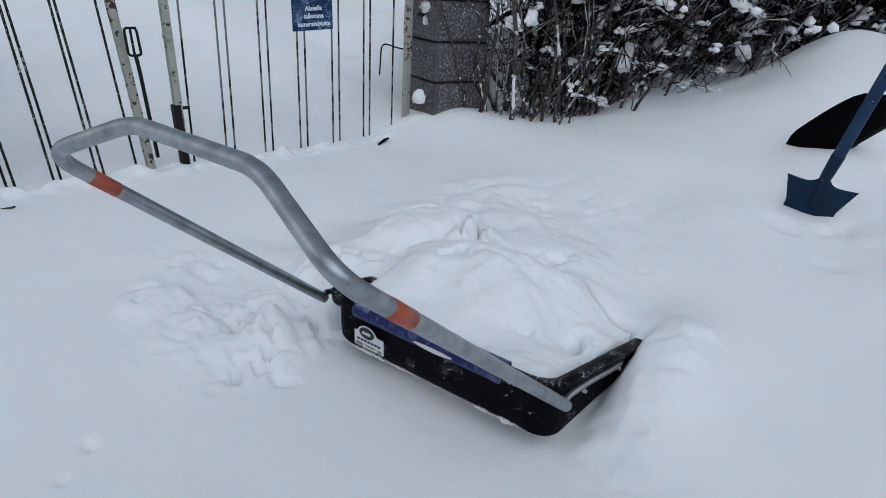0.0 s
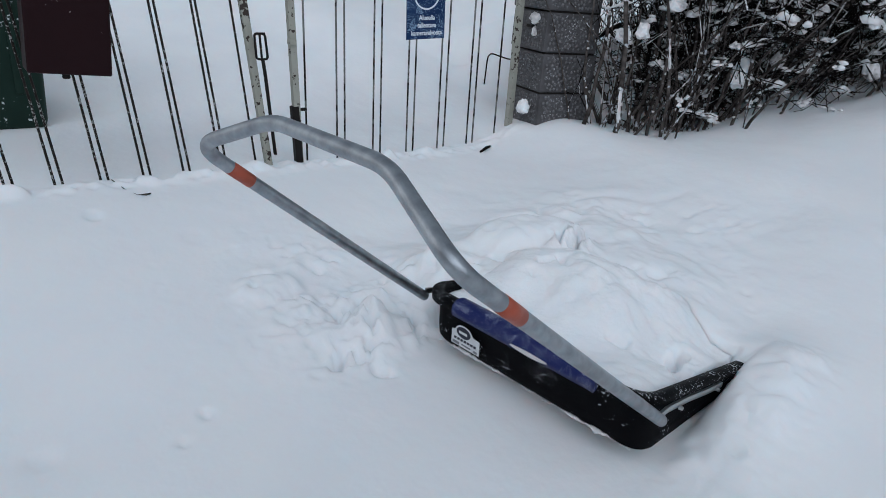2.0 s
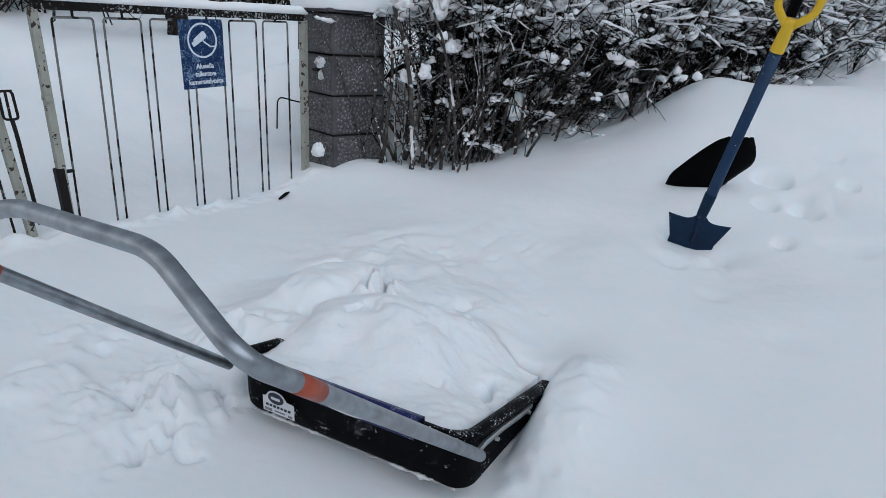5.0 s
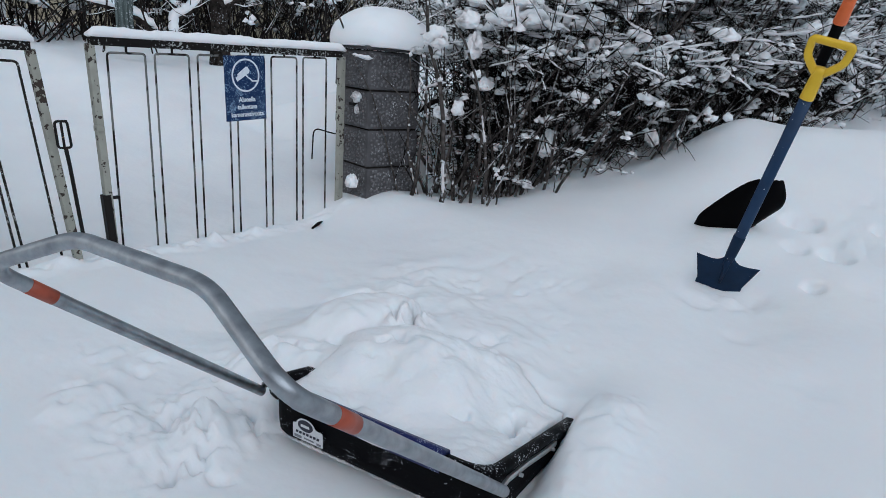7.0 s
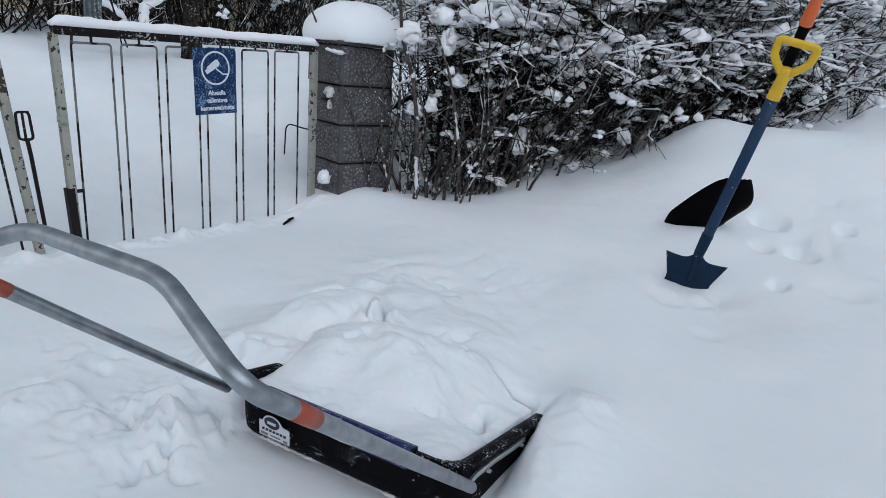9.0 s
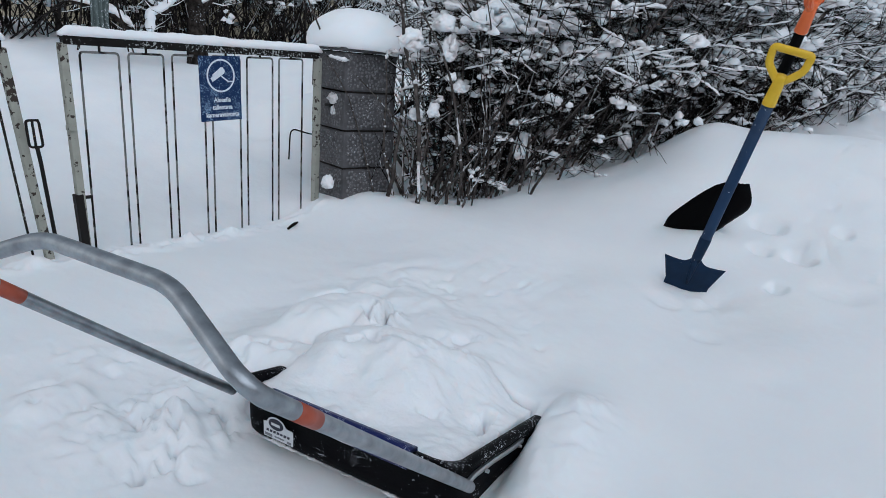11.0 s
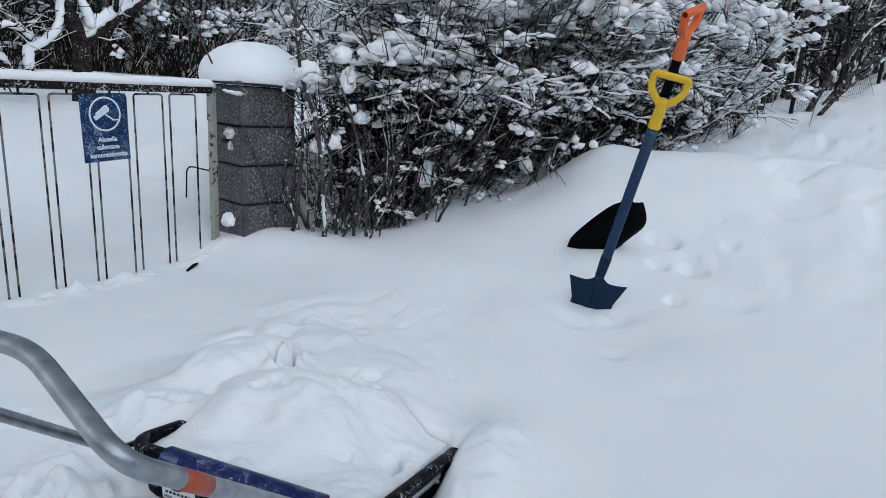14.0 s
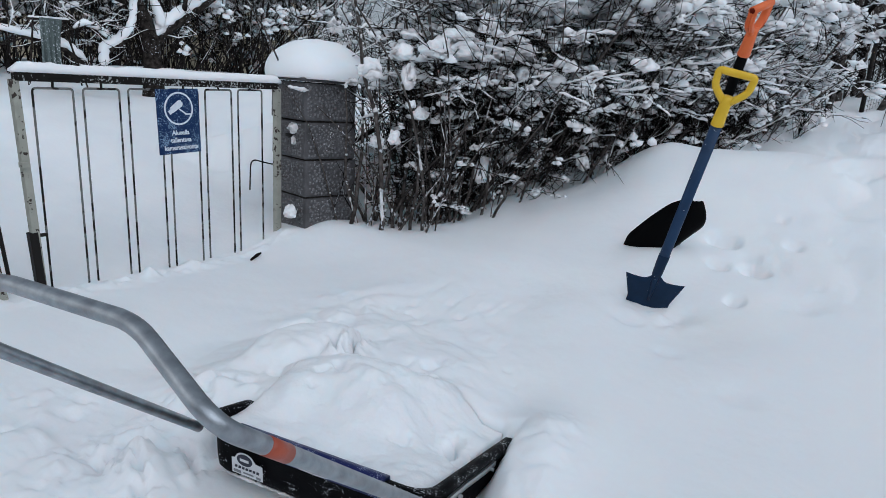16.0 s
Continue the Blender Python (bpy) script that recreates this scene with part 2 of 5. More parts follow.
def round_ball(level):
    bm = bmesh.new()
    bmesh.ops.create_icosphere(bm, subdivisions=level, radius=1)
    bm.verts.ensure_lookup_table()
    out = [v.co.copy() for v in bm.verts], [tuple(v.index for v in f.verts) for f in bm.faces]
    bm.free()
    return out


COARSE, FINE = round_ball(1), round_ball(4)
BALL_V, BALL_F = round_ball(2)


def blobs(items, rough=0.28, ball=None):
    """Verts and faces of uneven lumps: (centre, (rx, ry, rz))."""
    verts, faces = [], []
    ball_v, ball_f = ball or (BALL_V, BALL_F)
    for c, r in items:
        base = len(verts)
        shift = Vector((random.uniform(-50, 50), random.uniform(-50, 50), random.uniform(-50, 50)))
        for v in ball_v:
            k = 1 + rough * noise.noise(v * 1.3 + shift) + rough * 0.6 * noise.noise(v * 3.1 + shift)
            flat = 0.55 if v.z < 0 else 1.0
            verts.append((c[0] + v.x * r[0] * k, c[1] + v.y * r[1] * k, c[2] + v.z * r[2] * k * flat))
        faces += [tuple(base + i for i in f) for f in ball_f]
    return verts, faces


def clump(rng, centre, size, count=5, spread=0.6):
    """An irregular pad of snow made of several merged lumps."""
    items = []
    for k in range(count):
        off = Vector((rng.gauss(0, size[0] * spread), rng.gauss(0, size[1] * spread), rng.gauss(0, size[2] * spread * 0.6))) if k else Vector((0, 0, 0))
        w = rng.uniform(0.3, 0.7) if k else 0.6
        items.append((Vector(centre) + off, (size[0] * w, size[1] * w, size[2] * w)))
    return items


def joined(*pairs):
    verts, faces = [], []
    for v, f in pairs:
        base = len(verts)
        verts += v
        faces += [tuple(base + i for i in g) for g in f]
    return verts, faces


# ---- the snow ground ----
_lattice = np.random.RandomState(7).rand(256, 256)


def ripple(x, y, size, seed=0):
    """Smooth value noise from -0.5 to 0.5, with cells of the given size."""
    c, d = math.cos(1.3 * seed), math.sin(1.3 * seed)
    u, v = (x * c - y * d) / size + 13.7 * seed, (x * d + y * c) / size + 7.3 * seed
    i, j = np.floor(u).astype(int), np.floor(v).astype(int)
    a, b = u - i, v - j
    a, b = a * a * (3 - 2 * a), b * b * (3 - 2 * b)
    g = lambda p, q: _lattice[p % 256, q % 256]  # noqa: E731
    return (g(i, j) * (1 - a) + g(i + 1, j) * a) * (1 - b) + (g(i, j + 1) * (1 - a) + g(i + 1, j + 1) * a) * b - 0.5


def step(v):
    v = np.clip(v, 0, 1)
    return v * v * (3 - 2 * v)


def hump(x, y, cx, cy, rx, ry, turn=0.0):
    c, s = math.cos(turn), math.sin(turn)
    u, v = (x - cx) * c + (y - cy) * s, -(x - cx) * s + (y - cy) * c
    return np.exp(-((u / rx) ** 2 + (v / ry) ** 2))


SCOOP = Vector((-0.7235, 0.963, 0.0))
ACROSS, AHEAD = Vector((0.98943, 0.14502, 0)), Vector((-0.14502, 0.98943, 0))


def hedge_x(y):
    """The line of the hedge's foot: along the gate, then veering towards the street."""
    return -2.2 + 0.37 * step((y - 2.1) / 0.7) + 0.52 * np.maximum(y - 2.8, 0)


def heap_share(u, f):
    """How far the thrown-up snow in and ahead of the scoop covers the ground, from 0 to 1."""
    return step((0.31 - u) / 0.26) * step((u + 0.85) / 0.4) * step((f - 0.03) / 0.17) * step((1.6 - f) / 0.9)


def heap_top(x, y, u, f):
    """The lumpy top of that snow."""
    z = 0.558 + 0.035 * np.exp(-((u + 0.1) / 0.2) ** 2 - ((f - 0.42) / 0.24) ** 2) + 0.035 * step((f - 0.45) / 0.6)
    rough = 0.45 + 0.55 * step((ripple(x, y, 0.26, 60) + 0.15) / 0.4)
    z = z + 0.03 * ripple(x, y, 0.23, 8) + rough * (0.03 * billow(x, y, 0.17, 21) + 0.014 * billow(x, y, 0.075, 22) + 0.006 * billow(x, y, 0.034, 23) + 0.003 * ripple(x, y, 0.016, 62)) - 0.015
    return z + chunks(x, y) - crevices(x, y) - 0.035 * pits(x, y, 0.05, 86) * step((ripple(x, y, 0.2, 87) + 0.02) / 0.2)


def billow(x, y, size, seed):
    """Rounded tops of loose snow parted by creases, from 0 to 1."""
    a, b = x + 0.5 * size * ripple(x, y, size, seed + 5), y + 0.5 * size * ripple(x, y, size, seed + 6)
    n = np.abs(ripple(a, b, size, seed) + 0.35 * ripple(a, b, size * 0.55, seed + 7))
    return np.minimum(2.2 * np.sqrt(n * n + 0.0025) - 0.1, 1.1)


def lumps(x, y, size, seed):
    """Rounded lumps of loose snow of about the given size, packed together, from 0 to 1."""
    x = x + 0.5 * size * ripple(x, y, size * 0.9, seed + 3)
    y = y + 0.5 * size * ripple(x, y, size * 0.9, seed + 4)
    u, v = x / size + 5.1 * seed, y / size + 3.7 * seed
    i, j = np.floor(u).astype(int), np.floor(v).astype(int)
    best = np.zeros_like(u)
    for di in (-1, 0, 1):
        for dj in (-1, 0, 1):
            p, q = i + di, j + dj
            a, b = _lattice[p % 256, q % 256], _lattice[(p + 91) % 256, (q + 37) % 256]
            r = 0.55 + 0.5 * _lattice[(p + 17) % 256, (q + 151) % 256]
            d = ((u - p - a) ** 2 + (v - q - b) ** 2) / (r * r)
            best = best + (np.maximum(1 - d, 0) ** 1.1 * r) ** 2
    return 1.1 * best**0.5


CHUNKS = [(-1.17, 1.41, 0.17, 0.115, 0.95, 0.09), (-0.92, 1.31, 0.19, 0.13, 0.75, 0.06), (-0.77, 1.24, 0.10, 0.085, 0.3, 0.03), (-1.02, 1.12, 0.10, 0.08, 0.3, 0.02), (-0.86, 1.66, 0.18, 0.12, 0.4, 0.022), (-0.66, 1.50, 0.12, 0.1, 0.1, 0.022), (-1.14, 1.72, 0.13, 0.10, 0.2, 0.02)]


def chunks(x, y):
    """Soft-edged chunks of snow tipped out ahead of the scoop."""
    z = 0.0
    p, q = x + 0.05 * ripple(x, y, 0.09, 41) + 0.02 * ripple(x, y, 0.035, 43), y + 0.05 * ripple(x, y, 0.09, 42) + 0.02 * ripple(x, y, 0.035, 44)
    for cx, cy, rx, ry, turn, tall in CHUNKS:
        c, d = math.cos(turn), math.sin(turn)
        a, b = (p - cx) * c + (q - cy) * d, -(p - cx) * d + (q - cy) * c
        z = z + 0.95 * tall * np.exp(-(((a / rx) ** 2 + (b / ry) ** 2) ** 2.3))
    return z


CREVICES = [(-1.095, 1.595, -1.06, 1.50, 0.05), (-1.06, 1.50, -1.035, 1.455, 0.05), (-1.073, 1.44, -1.068, 1.43, 0.04), (-1.112, 1.225, -1.10, 1.205, 0.045), (-0.86, 1.487, -0.853, 1.46, 0.025), (-0.785, 1.49, -0.78, 1.47, 0.03), (-0.748, 1.495, -0.742, 1.48, 0.03), (-0.66, 1.19, -0.63, 1.215, 0.018), (-0.57, 1.34, -0.55, 1.29, 0.03), (-0.53, 1.29, -0.51, 1.255, 0.025), (-1.046, 0.675, -1.035, 0.648, 0.045), (-1.046, 0.768, -1.03, 0.722, 0.032), (-0.985, 0.742, -0.962, 0.757, 0.02), (-1.19, 0.752, -1.18, 0.735, 0.02)]


def crevices(x, y):
    """Narrow ragged gaps between the thrown-up chunks."""
    p, q = x + 0.03 * ripple(x, y, 0.035, 71), y + 0.03 * ripple(x, y, 0.035, 72)
    z = 0.0
    for ax, ay, bx, by, deep in CREVICES:
        dx, dy = bx - ax, by - ay
        t = np.clip(((p - ax) * dx + (q - ay) * dy) / (dx * dx + dy * dy), 0, 1)
        d = np.hypot(p - ax - t * dx, q - ay - t * dy)
        z = z + deep * np.exp(-((d / 0.014) ** 2)) * (0.75 + ripple(x, y, 0.02, 73)) + 0.25 * deep * np.exp(-((d / 0.035) ** 2)) * ripple(x, y, 0.015, 74)
    return 2.2 * z


def pits(x, y, size, seed):
    """Sparse small ragged holes, from 0 to about 1."""
    return np.maximum(ripple(x, y, size, seed) + 0.4 * ripple(x, y, size * 0.4, seed + 1) - 0.2, 0) * 2.2


def cracks(x, y, size, seed, deep):
    """Narrow crevices between lumps, here and there."""
    line = np.exp(-((ripple(x, y, size, seed) / 0.035) ** 2))
    return deep * line * step((ripple(x, y, size * 1.7, seed + 1) - 0.02) / 0.15)


DENTS = [(-0.275, 2.95, 0.065, 0.075), (-0.115, 2.79, 0.055, 0.06), (-0.255, 2.767, 0.045, 0.04), (-0.136, 2.557, 0.035, 0.04), (-0.015, 3.0, 0.035, 0.04), (-0.45, 2.3, 0.06, 0.02), (-1.445, 0.815, 0.02, 0.02), (-1.5, 0.86, 0.03, 0.009), (-1.24, 0.76, 0.03, 0.02), (-1.75, 0.55, 0.05, 0.007), (0.15, 3.6, 0.1, 0.05), (0.3, 4.2, 0.12, 0.06), (0.05, 2.6, 0.08, 0.02), (-1.972, 0.318, 0.035, 0.014), (-1.019, 0.345, 0.02, 0.014), (-0.957, 0.28, 0.016, 0.012), (-1.043, 0.046, 0.03, 0.016), (-0.25, 2.15, 0.05, 0.015), (0.0, 2.0, 0.07, 0.012)]


def ground_height(x, y):
    x, y = np.asarray(x, float), np.asarray(y, float)
    hill = 0.27 * np.clip(y - 4.75, 0, 3.2) + 0.02 * np.clip(y - 7.95, 0, 60)
    yard_x = -2.2 + 0.15 * step((y - 2.1) / 0.8) + 0.268 * np.maximum(y - 2.75, 0)
    far, foot = 0.45 * step((y - 3.4) / 3.4), 0.45 * step((y - 2.8) / 1.8)
    left = 0.575 + 0.09 * step((y - 2.0) / 0.5) + far + (foot - far) * step((x - hedge_x(y) + 1.3) / 0.9)
    street = 0.43 + 0.27 * step((y - 1.1) / 1.5) + 0.40 * step((y - 2.3) / 1.4) + 0.06 * step((y - 3.4) / 1.2) - 0.05 * step((y - 4.6) / 1.0)
    across = step((x - hedge_x(y)) / (1.25 - 0.35 * step((y - 2.5) / 1.0) - 0.35 * step((y - 3.3) / 0.6)))
    z = left + (street - left) * across
    crest = np.exp(-(((y - 3.75 - 0.1 * ripple(x, y, 0.4, 33)) / 0.34) ** 2)) * step((x + 1.25) / 0.45)
    z = z + crest * (0.095 + 0.04 * step((x + 0.6) / 0.8) + 0.02 * ripple(x, y, 0.2, 34))
    z = z + hill * (0.1 + 0.9 * step((x - hedge_x(y) + 1.5) / 1.5))
    z = z + 0.035 * ripple(x, y, 0.17, 19) * np.exp(-((x - hedge_x(y) - 0.1) / 0.35) ** 2) * step((y - 2.5) / 0.4)
    z = z + 0.05 * hump(x, y, -2.05, 2.42, 0.3, 0.25) + 0.08 * hump(x, y, -1.47, 3.25, 0.3, 0.4)
    yard = np.minimum(np.maximum(yard_x - 0.1 - x, 0), 6.5)
    z = z + (0.50 * step(yard / 4.6) + 0.008 * yard) * (1 - 0.16 * step((y - 2.0) / 1.6) - 0.49 * step((y - 4.8) / 2.0))
    z = z + 0.32 * step((hedge_x(y) - 0.5 - x) / 0.4) * step((y - 2.78) / 0.25) * step((x - hedge_x(y) + 2.6) / 1.2)
    z = z + 0.2 * hump(x, y, -2.95, 2.85, 0.28, 0.2)
    u = (x - SCOOP.x) * ACROSS.x + (y - SCOOP.y) * ACROSS.y
    f = (x - SCOOP.x) * AHEAD.x + (y - SCOOP.y) * AHEAD.y
    lift = heap_share(u, f)
    z = z + (heap_top(x, y, u, f) - z) * lift
    near = np.exp(-((x + 0.8) / 2.2) ** 2 - ((y - 1.5) / 2.2) ** 2)
    z = z + near * (0.035 * ripple(x, y, 0.5, 1) + 0.012 * ripple(x, y, 0.18, 2) + 0.003 * ripple(x, y, 0.06, 3))
    z = z + 0.06 * ripple(x, y, 1.7, 4) * (1 - near * 0.7) * step((y - 2.9) / 1.0)
    rough = np.maximum(step((y - 4.3) / 1.5) * step((x - hedge_x(y) - 0.3) / 1.0), 0.75 * step((x + 0.25) / 0.5) * step((y - 2.2) / 0.8))
    z = z + rough * (0.08 * ripple(x, y, 0.55, 14) + 0.06 * ripple(x, y, 0.2, 15) + 0.03 * ripple(x, y, 0.09, 24) - cracks(x, y, 0.3, 26, 0.03))
    heap = np.exp(-((u + 0.43) / 0.16) ** 2 - ((f + 0.0) / 0.24) ** 2) * step((-0.262 - u) / 0.07)
    crumbs = 0.055 * billow(x, y, 0.12, 5) + 0.022 * billow(x, y, 0.055, 6) + 0.01 * billow(x, y, 0.026, 7) + 0.004 * ripple(x, y, 0.014, 82)
    z = z + heap * (0.02 + crumbs - 0.09 * pits(x, y, 0.04, 80))
    z = z - crevices(x, y) * (1 - lift)
    thrown = np.exp(-((u + 0.66) / 0.25) ** 2 - ((f + 0.12) / 0.25) ** 2) * step((ripple(x, y, 0.16, 17) + 0.2) / 0.4)
    z = z + thrown * (0.45 * crumbs - 0.035 * pits(x, y, 0.04, 84))
    beside = np.exp(-((u - 0.42) / 0.09) ** 2) * step((f + 0.05) / 0.1) * step((0.7 - f) / 0.2) * step((u - 0.335) / 0.03)
    z = z + 0.085 * np.exp(-((u - 0.40) / 0.17) ** 2) * np.maximum(step((u - 0.30) / 0.05), step((f - 0.45) / 0.1)) * (1 - 0.8 * heap_share(u, f)) * step((f - 0.02) / 0.4) * step((0.8 - f) / 0.4)
    z = z + beside * (0.02 * billow(x, y, 0.09, 54) + 0.01 * billow(x, y, 0.035, 55))
    z = z - 0.04 * hump(x, y, -0.31, 2.45, 0.1, 0.06) - 0.02 * hump(x, y, -0.45, 2.45, 0.1, 0.05) - 0.045 * hump(x, y, -0.28, 2.30, 0.2, 0.2) + hump(x, y, -0.36, 2.39, 0.16, 0.08) * (0.03 * ripple(x, y, 0.05, 66) + 0.012 * ripple(x, y, 0.025, 67)) + 0.03 * hump(x, y, -0.45, 2.70, 0.16, 0.1)
    inside = step((u + 0.285) / 0.02) * step((0.30 - u) / 0.02) * step((f + 0.015) / 0.02) * step((0.53 - f) / 0.02)
    groove = step((0.329 + 0.03 * ripple(x, y, 0.04, 63) + 0.02 * ripple(x, y, 0.015, 65) - u) / 0.012) * step((u - 0.24) / 0.05) * step((f + 0.02) / 0.05) * step((0.47 - f) / 0.06)
    z = z + (np.minimum(z, 0.435) - z) * np.maximum(inside, groove)
    trodden = step((x + 0.3) / 0.3) * step((y - 2.45) / 0.4) * step((10 - y) / 3)
    z = z - trodden * (0.035 * pits(x, y, 0.17, 95) + 0.014 * pits(x, y, 0.075, 97))
    foot = np.exp(-((x + 2.2) / 0.05) ** 2) * step((2.35 - y) / 0.1) * step((y + 0.3) / 0.3)
    z = z + foot * (0.012 + 0.05 * np.maximum(ripple(x, y, 0.07, 90), -0.1) + 0.025 * ripple(x, y, 0.03, 91))
    for cx, cy, r, deep in DENTS:
        z = z - 0.75 * deep * np.exp(-((((x - cx) / r) ** 2 + ((y - cy) / (0.7 * r)) ** 2) ** 2)) * (1 + 0.5 * ripple(x, y, 0.03, 88))
    return z


def height(x, y):
    return float(ground_height(x, y))


def graded(low, high, fine, far, mid, until):
    """Coordinates at a fine step between low and high, at most mid apart up to until, widening out to -far and far."""
    inner = list(np.arange(low, high, fine))
    left, right = [], []
    a, b, down, up = inner[0], inner[-1], fine, fine
    while a > -far:
        down = min(down * 1.06, 8.0)
        a -= down
        left.append(a)
    while b < far:
        up = min(up * 1.06, mid if b < until else 8.0)
        b += up
        right.append(b)
    return np.array(left[::-1] + inner + right)


gx, gy = graded(-2.4, 0.2, 0.0085, 150, 0.016, 0.9), graded(0.3, 1.85, 0.0085, 150, 0.02, 4.6)
mx, my = np.meshgrid(gx, gy)
mz = ground_height(mx, my)
nx = len(gx)
cells = [(j * nx + i, j * nx + i + 1, (j + 1) * nx + i + 1, (j + 1) * nx + i) for j in range(len(gy) - 1) for i in range(nx - 1)]
ground = link_mesh("ground", np.stack([mx, my, mz], -1).reshape(-1, 3).tolist(), cells, SNOW)
tagged(ground, "deep soft fresh snow covering yard and street", "snow", kind="structure")


# ---- snow scoop ----
def scoop_point(u, f, z):
    return SCOOP + ACROSS * u + AHEAD * f + Vector((0, 0, z))


def rim_height(f):
    return 0.600 - 0.215 * max(f, 0.0)


def build_scoop():
    scoop = thing("snow_scoop", "black plastic snow scoop with bent steel handle, sunk in snow", "snow scoop")
    half, corner, front = 0.295, 0.05, 0.48
    path = []
    for k in range(13):
        f = front - (front - corner) * k / 12
        path.append((half + 0.012 * f / front, f, 1.0, 0.0))
    for k in range(1, 8):
        a = math.pi / 2 * k / 8
        path.append((half - corner + corner * math.cos(a), corner - corner * math.sin(a), math.cos(a), -math.sin(a)))
    for k in range(17):
        path.append((half - corner - 2 * (half - corner) * k / 16, 0.0, 0.0, -1.0))
    for k in range(1, 8):
        a = math.pi / 2 * k / 8
        path.append((-half + corner - corner * math.sin(a), corner - corner * math.cos(a), -math.sin(a), -math.cos(a)))
    for k in range(13):
        f = corner + (front - corner) * k / 12
        path.append((-half - 0.012 * f / front, f, -1.0, 0.0))

    def profile(f, side):
        top, low = rim_height(f), 0.459 - 0.008 * side - 0.02 * f / front
        flare = 0.021 * side
        return [(-0.048, low + 0.008), (-0.026, low + 0.012), (-0.012, low + 0.06), (-0.006, top - 0.012), (-0.002, top), (0.004, top + 0.004), (0.018, top + 0.003), (0.022, top - 0.002), (0.022, top - 0.024), (0.018, top - 0.025), (0.016, top - 0.008), (0.002, top - 0.010), (-0.001 + flare * 0.8, low + 0.04), (-0.004 + flare, low + 0.018), (-0.016, low + 0.002), (-0.048, low)]

    verts, faces, count = [], [], 16
    for u, f, nu, nf in path:
        for out, z in profile(f, max(nu, 0.0)):
            verts.append(scoop_point(u + nu * out, f + nf * out, z))
    for i in range(len(path) - 1):
        for k in range(count - 1):
            a = i * count + k
            faces.append((a, a + 1, a + count + 1, a + count))
    n = len(path)
    faces.append(tuple(i * count for i in range(n)))
    faces.append(tuple(i * count + count - 1 for i in reversed(range(n))))
    faces.append(tuple(range(count)))
    faces.append(tuple((n - 1) * count + k for k in reversed(range(count))))
    faces.append((0, (n - 1) * count, (n - 1) * count + count - 1, count - 1))
    pan = link_mesh("pan", verts, faces, BLACK_PLASTIC, scoop, "frost-speckled black plastic pan")

    # the frosted rim that runs round the back and sides
    verts, faces = [], []
    for u, f, nu, nf in path:
        top = rim_height(f)
        for out, z in ((-0.004, top - 0.006), (-0.003, top + 0.004), (0.010, top + 0.006), (0.019, top + 0.005), (0.023, top + 0.001), (0.023, top - 0.022), (0.021, top - 0.022)):
            verts.append(scoop_point(u + nu * out, f + nf * out, z))
    for i in range(n - 1):
        for k in range(6):
            a = i * 7 + k
            faces.append((a, a + 1, a + 8, a + 7))
    link_mesh("rim", verts, faces, FROSTED_RIM, scoop, "frost-covered rolled black rim")

    # the blue grip moulded over the back edge
    verts, faces = [], []
    steps = 24
    for i in range(steps + 1):
        s = i / steps
        u = -0.197 + 0.402 * s
        hang = 0.003 + 0.010 * math.sin(math.pi * min(max(s, 0.0), 1.0)) ** 0.6
        for f, z in ((0.012, 0.594), (0.010, 0.609), (-0.004, 0.613), (-0.022, 0.611), (-0.0325, 0.600), (-0.0335, 0.588), (-0.031, 0.575), (-0.020 - 0.012 * (1 - hang / 0.013), 0.582 - hang), (-0.004, 0.585 - hang)):
            verts.append(scoop_point(u, f, z))
    for i in range(steps):
        for k in range(8):
            a = i * 9 + k
            faces.append((a, a + 1, a + 10, a + 9))
    faces += [tuple(range(9)), tuple(steps * 9 + k for k in reversed(range(9)))]
    link_mesh("grip", verts, faces, BLUE_PLASTIC, scoop, "dark blue plastic grip over the back edge")

    # bent tube handle
    a0, a1, c1 = Vector((-1.051, 0.915, 0.564)), Vector((-0.945, 0.341, 1.031)), Vector((-0.784, 0.410, 1.102))
    b0, b1, c2 = Vector((-0.396, 1.011, 0.574)), Vector((-0.338, 0.428, 1.034)), Vector((-0.515, 0.447, 1.101))
    low_a, low_b = a0 + (a0 - a1).normalized() * 0.01, b0 + (b0 - b1).normalized() * 0.02
    line = rounded([low_b, b1, c2, c1, a1, low_a], [0.045, 0.036, 0.036, 0.055], 10)
    v, f = tubes([[(p, 0.0123) for p in line]], 20)
    link_mesh("handle_tube", v, f, STEEL, scoop, "dull galvanised steel tube bent to a handle")
    for p0, p1, share in ((b0, b1, 0.835), (a0, a1, 0.862)):
        way = (p1 - p0).normalized()
        mid = p0 + (p1 - p0) * share
        v, f = tubes([[(mid + way * s, 0.0128) for s in (-0.026, 0.0, 0.026)]], 20)
        link_mesh("tape_band", v, f, ORANGE_TAPE, scoop, "worn orange tape band")
    for side, p0 in ((1, b0), (-1, a0)):
        w = 0.325 * side
        v, f = [], []
        route = [(0.329 * side, 0.008, 0.574), (w, 0.05, 0.568), (w, 0.15, 0.548), (w + 0.004 * side, 0.25, 0.527), (w + 0.004 * side, 0.325, 0.511)]
        for u, g, z in route:
            for du, dz in ((-0.003, -0.007), (0.003, -0.007), (0.0045, 0), (0.003, 0.007), (-0.003, 0.007)):
                v.append(scoop_point(u + du * side, g, z + dz))
        for i in range(len(route) - 1):
            for k in range(5):
                a, b = i * 5 + k, i * 5 + (k + 1) % 5
                f.append((a, b, b + 5, a + 5))
        f += [tuple(range(5)), tuple((len(route) - 1) * 5 + k for k in reversed(range(5)))]
        strap = link_mesh("strap", v, f, BOLT, scoop, "flattened tube end bolted along the pan side", smooth=False)
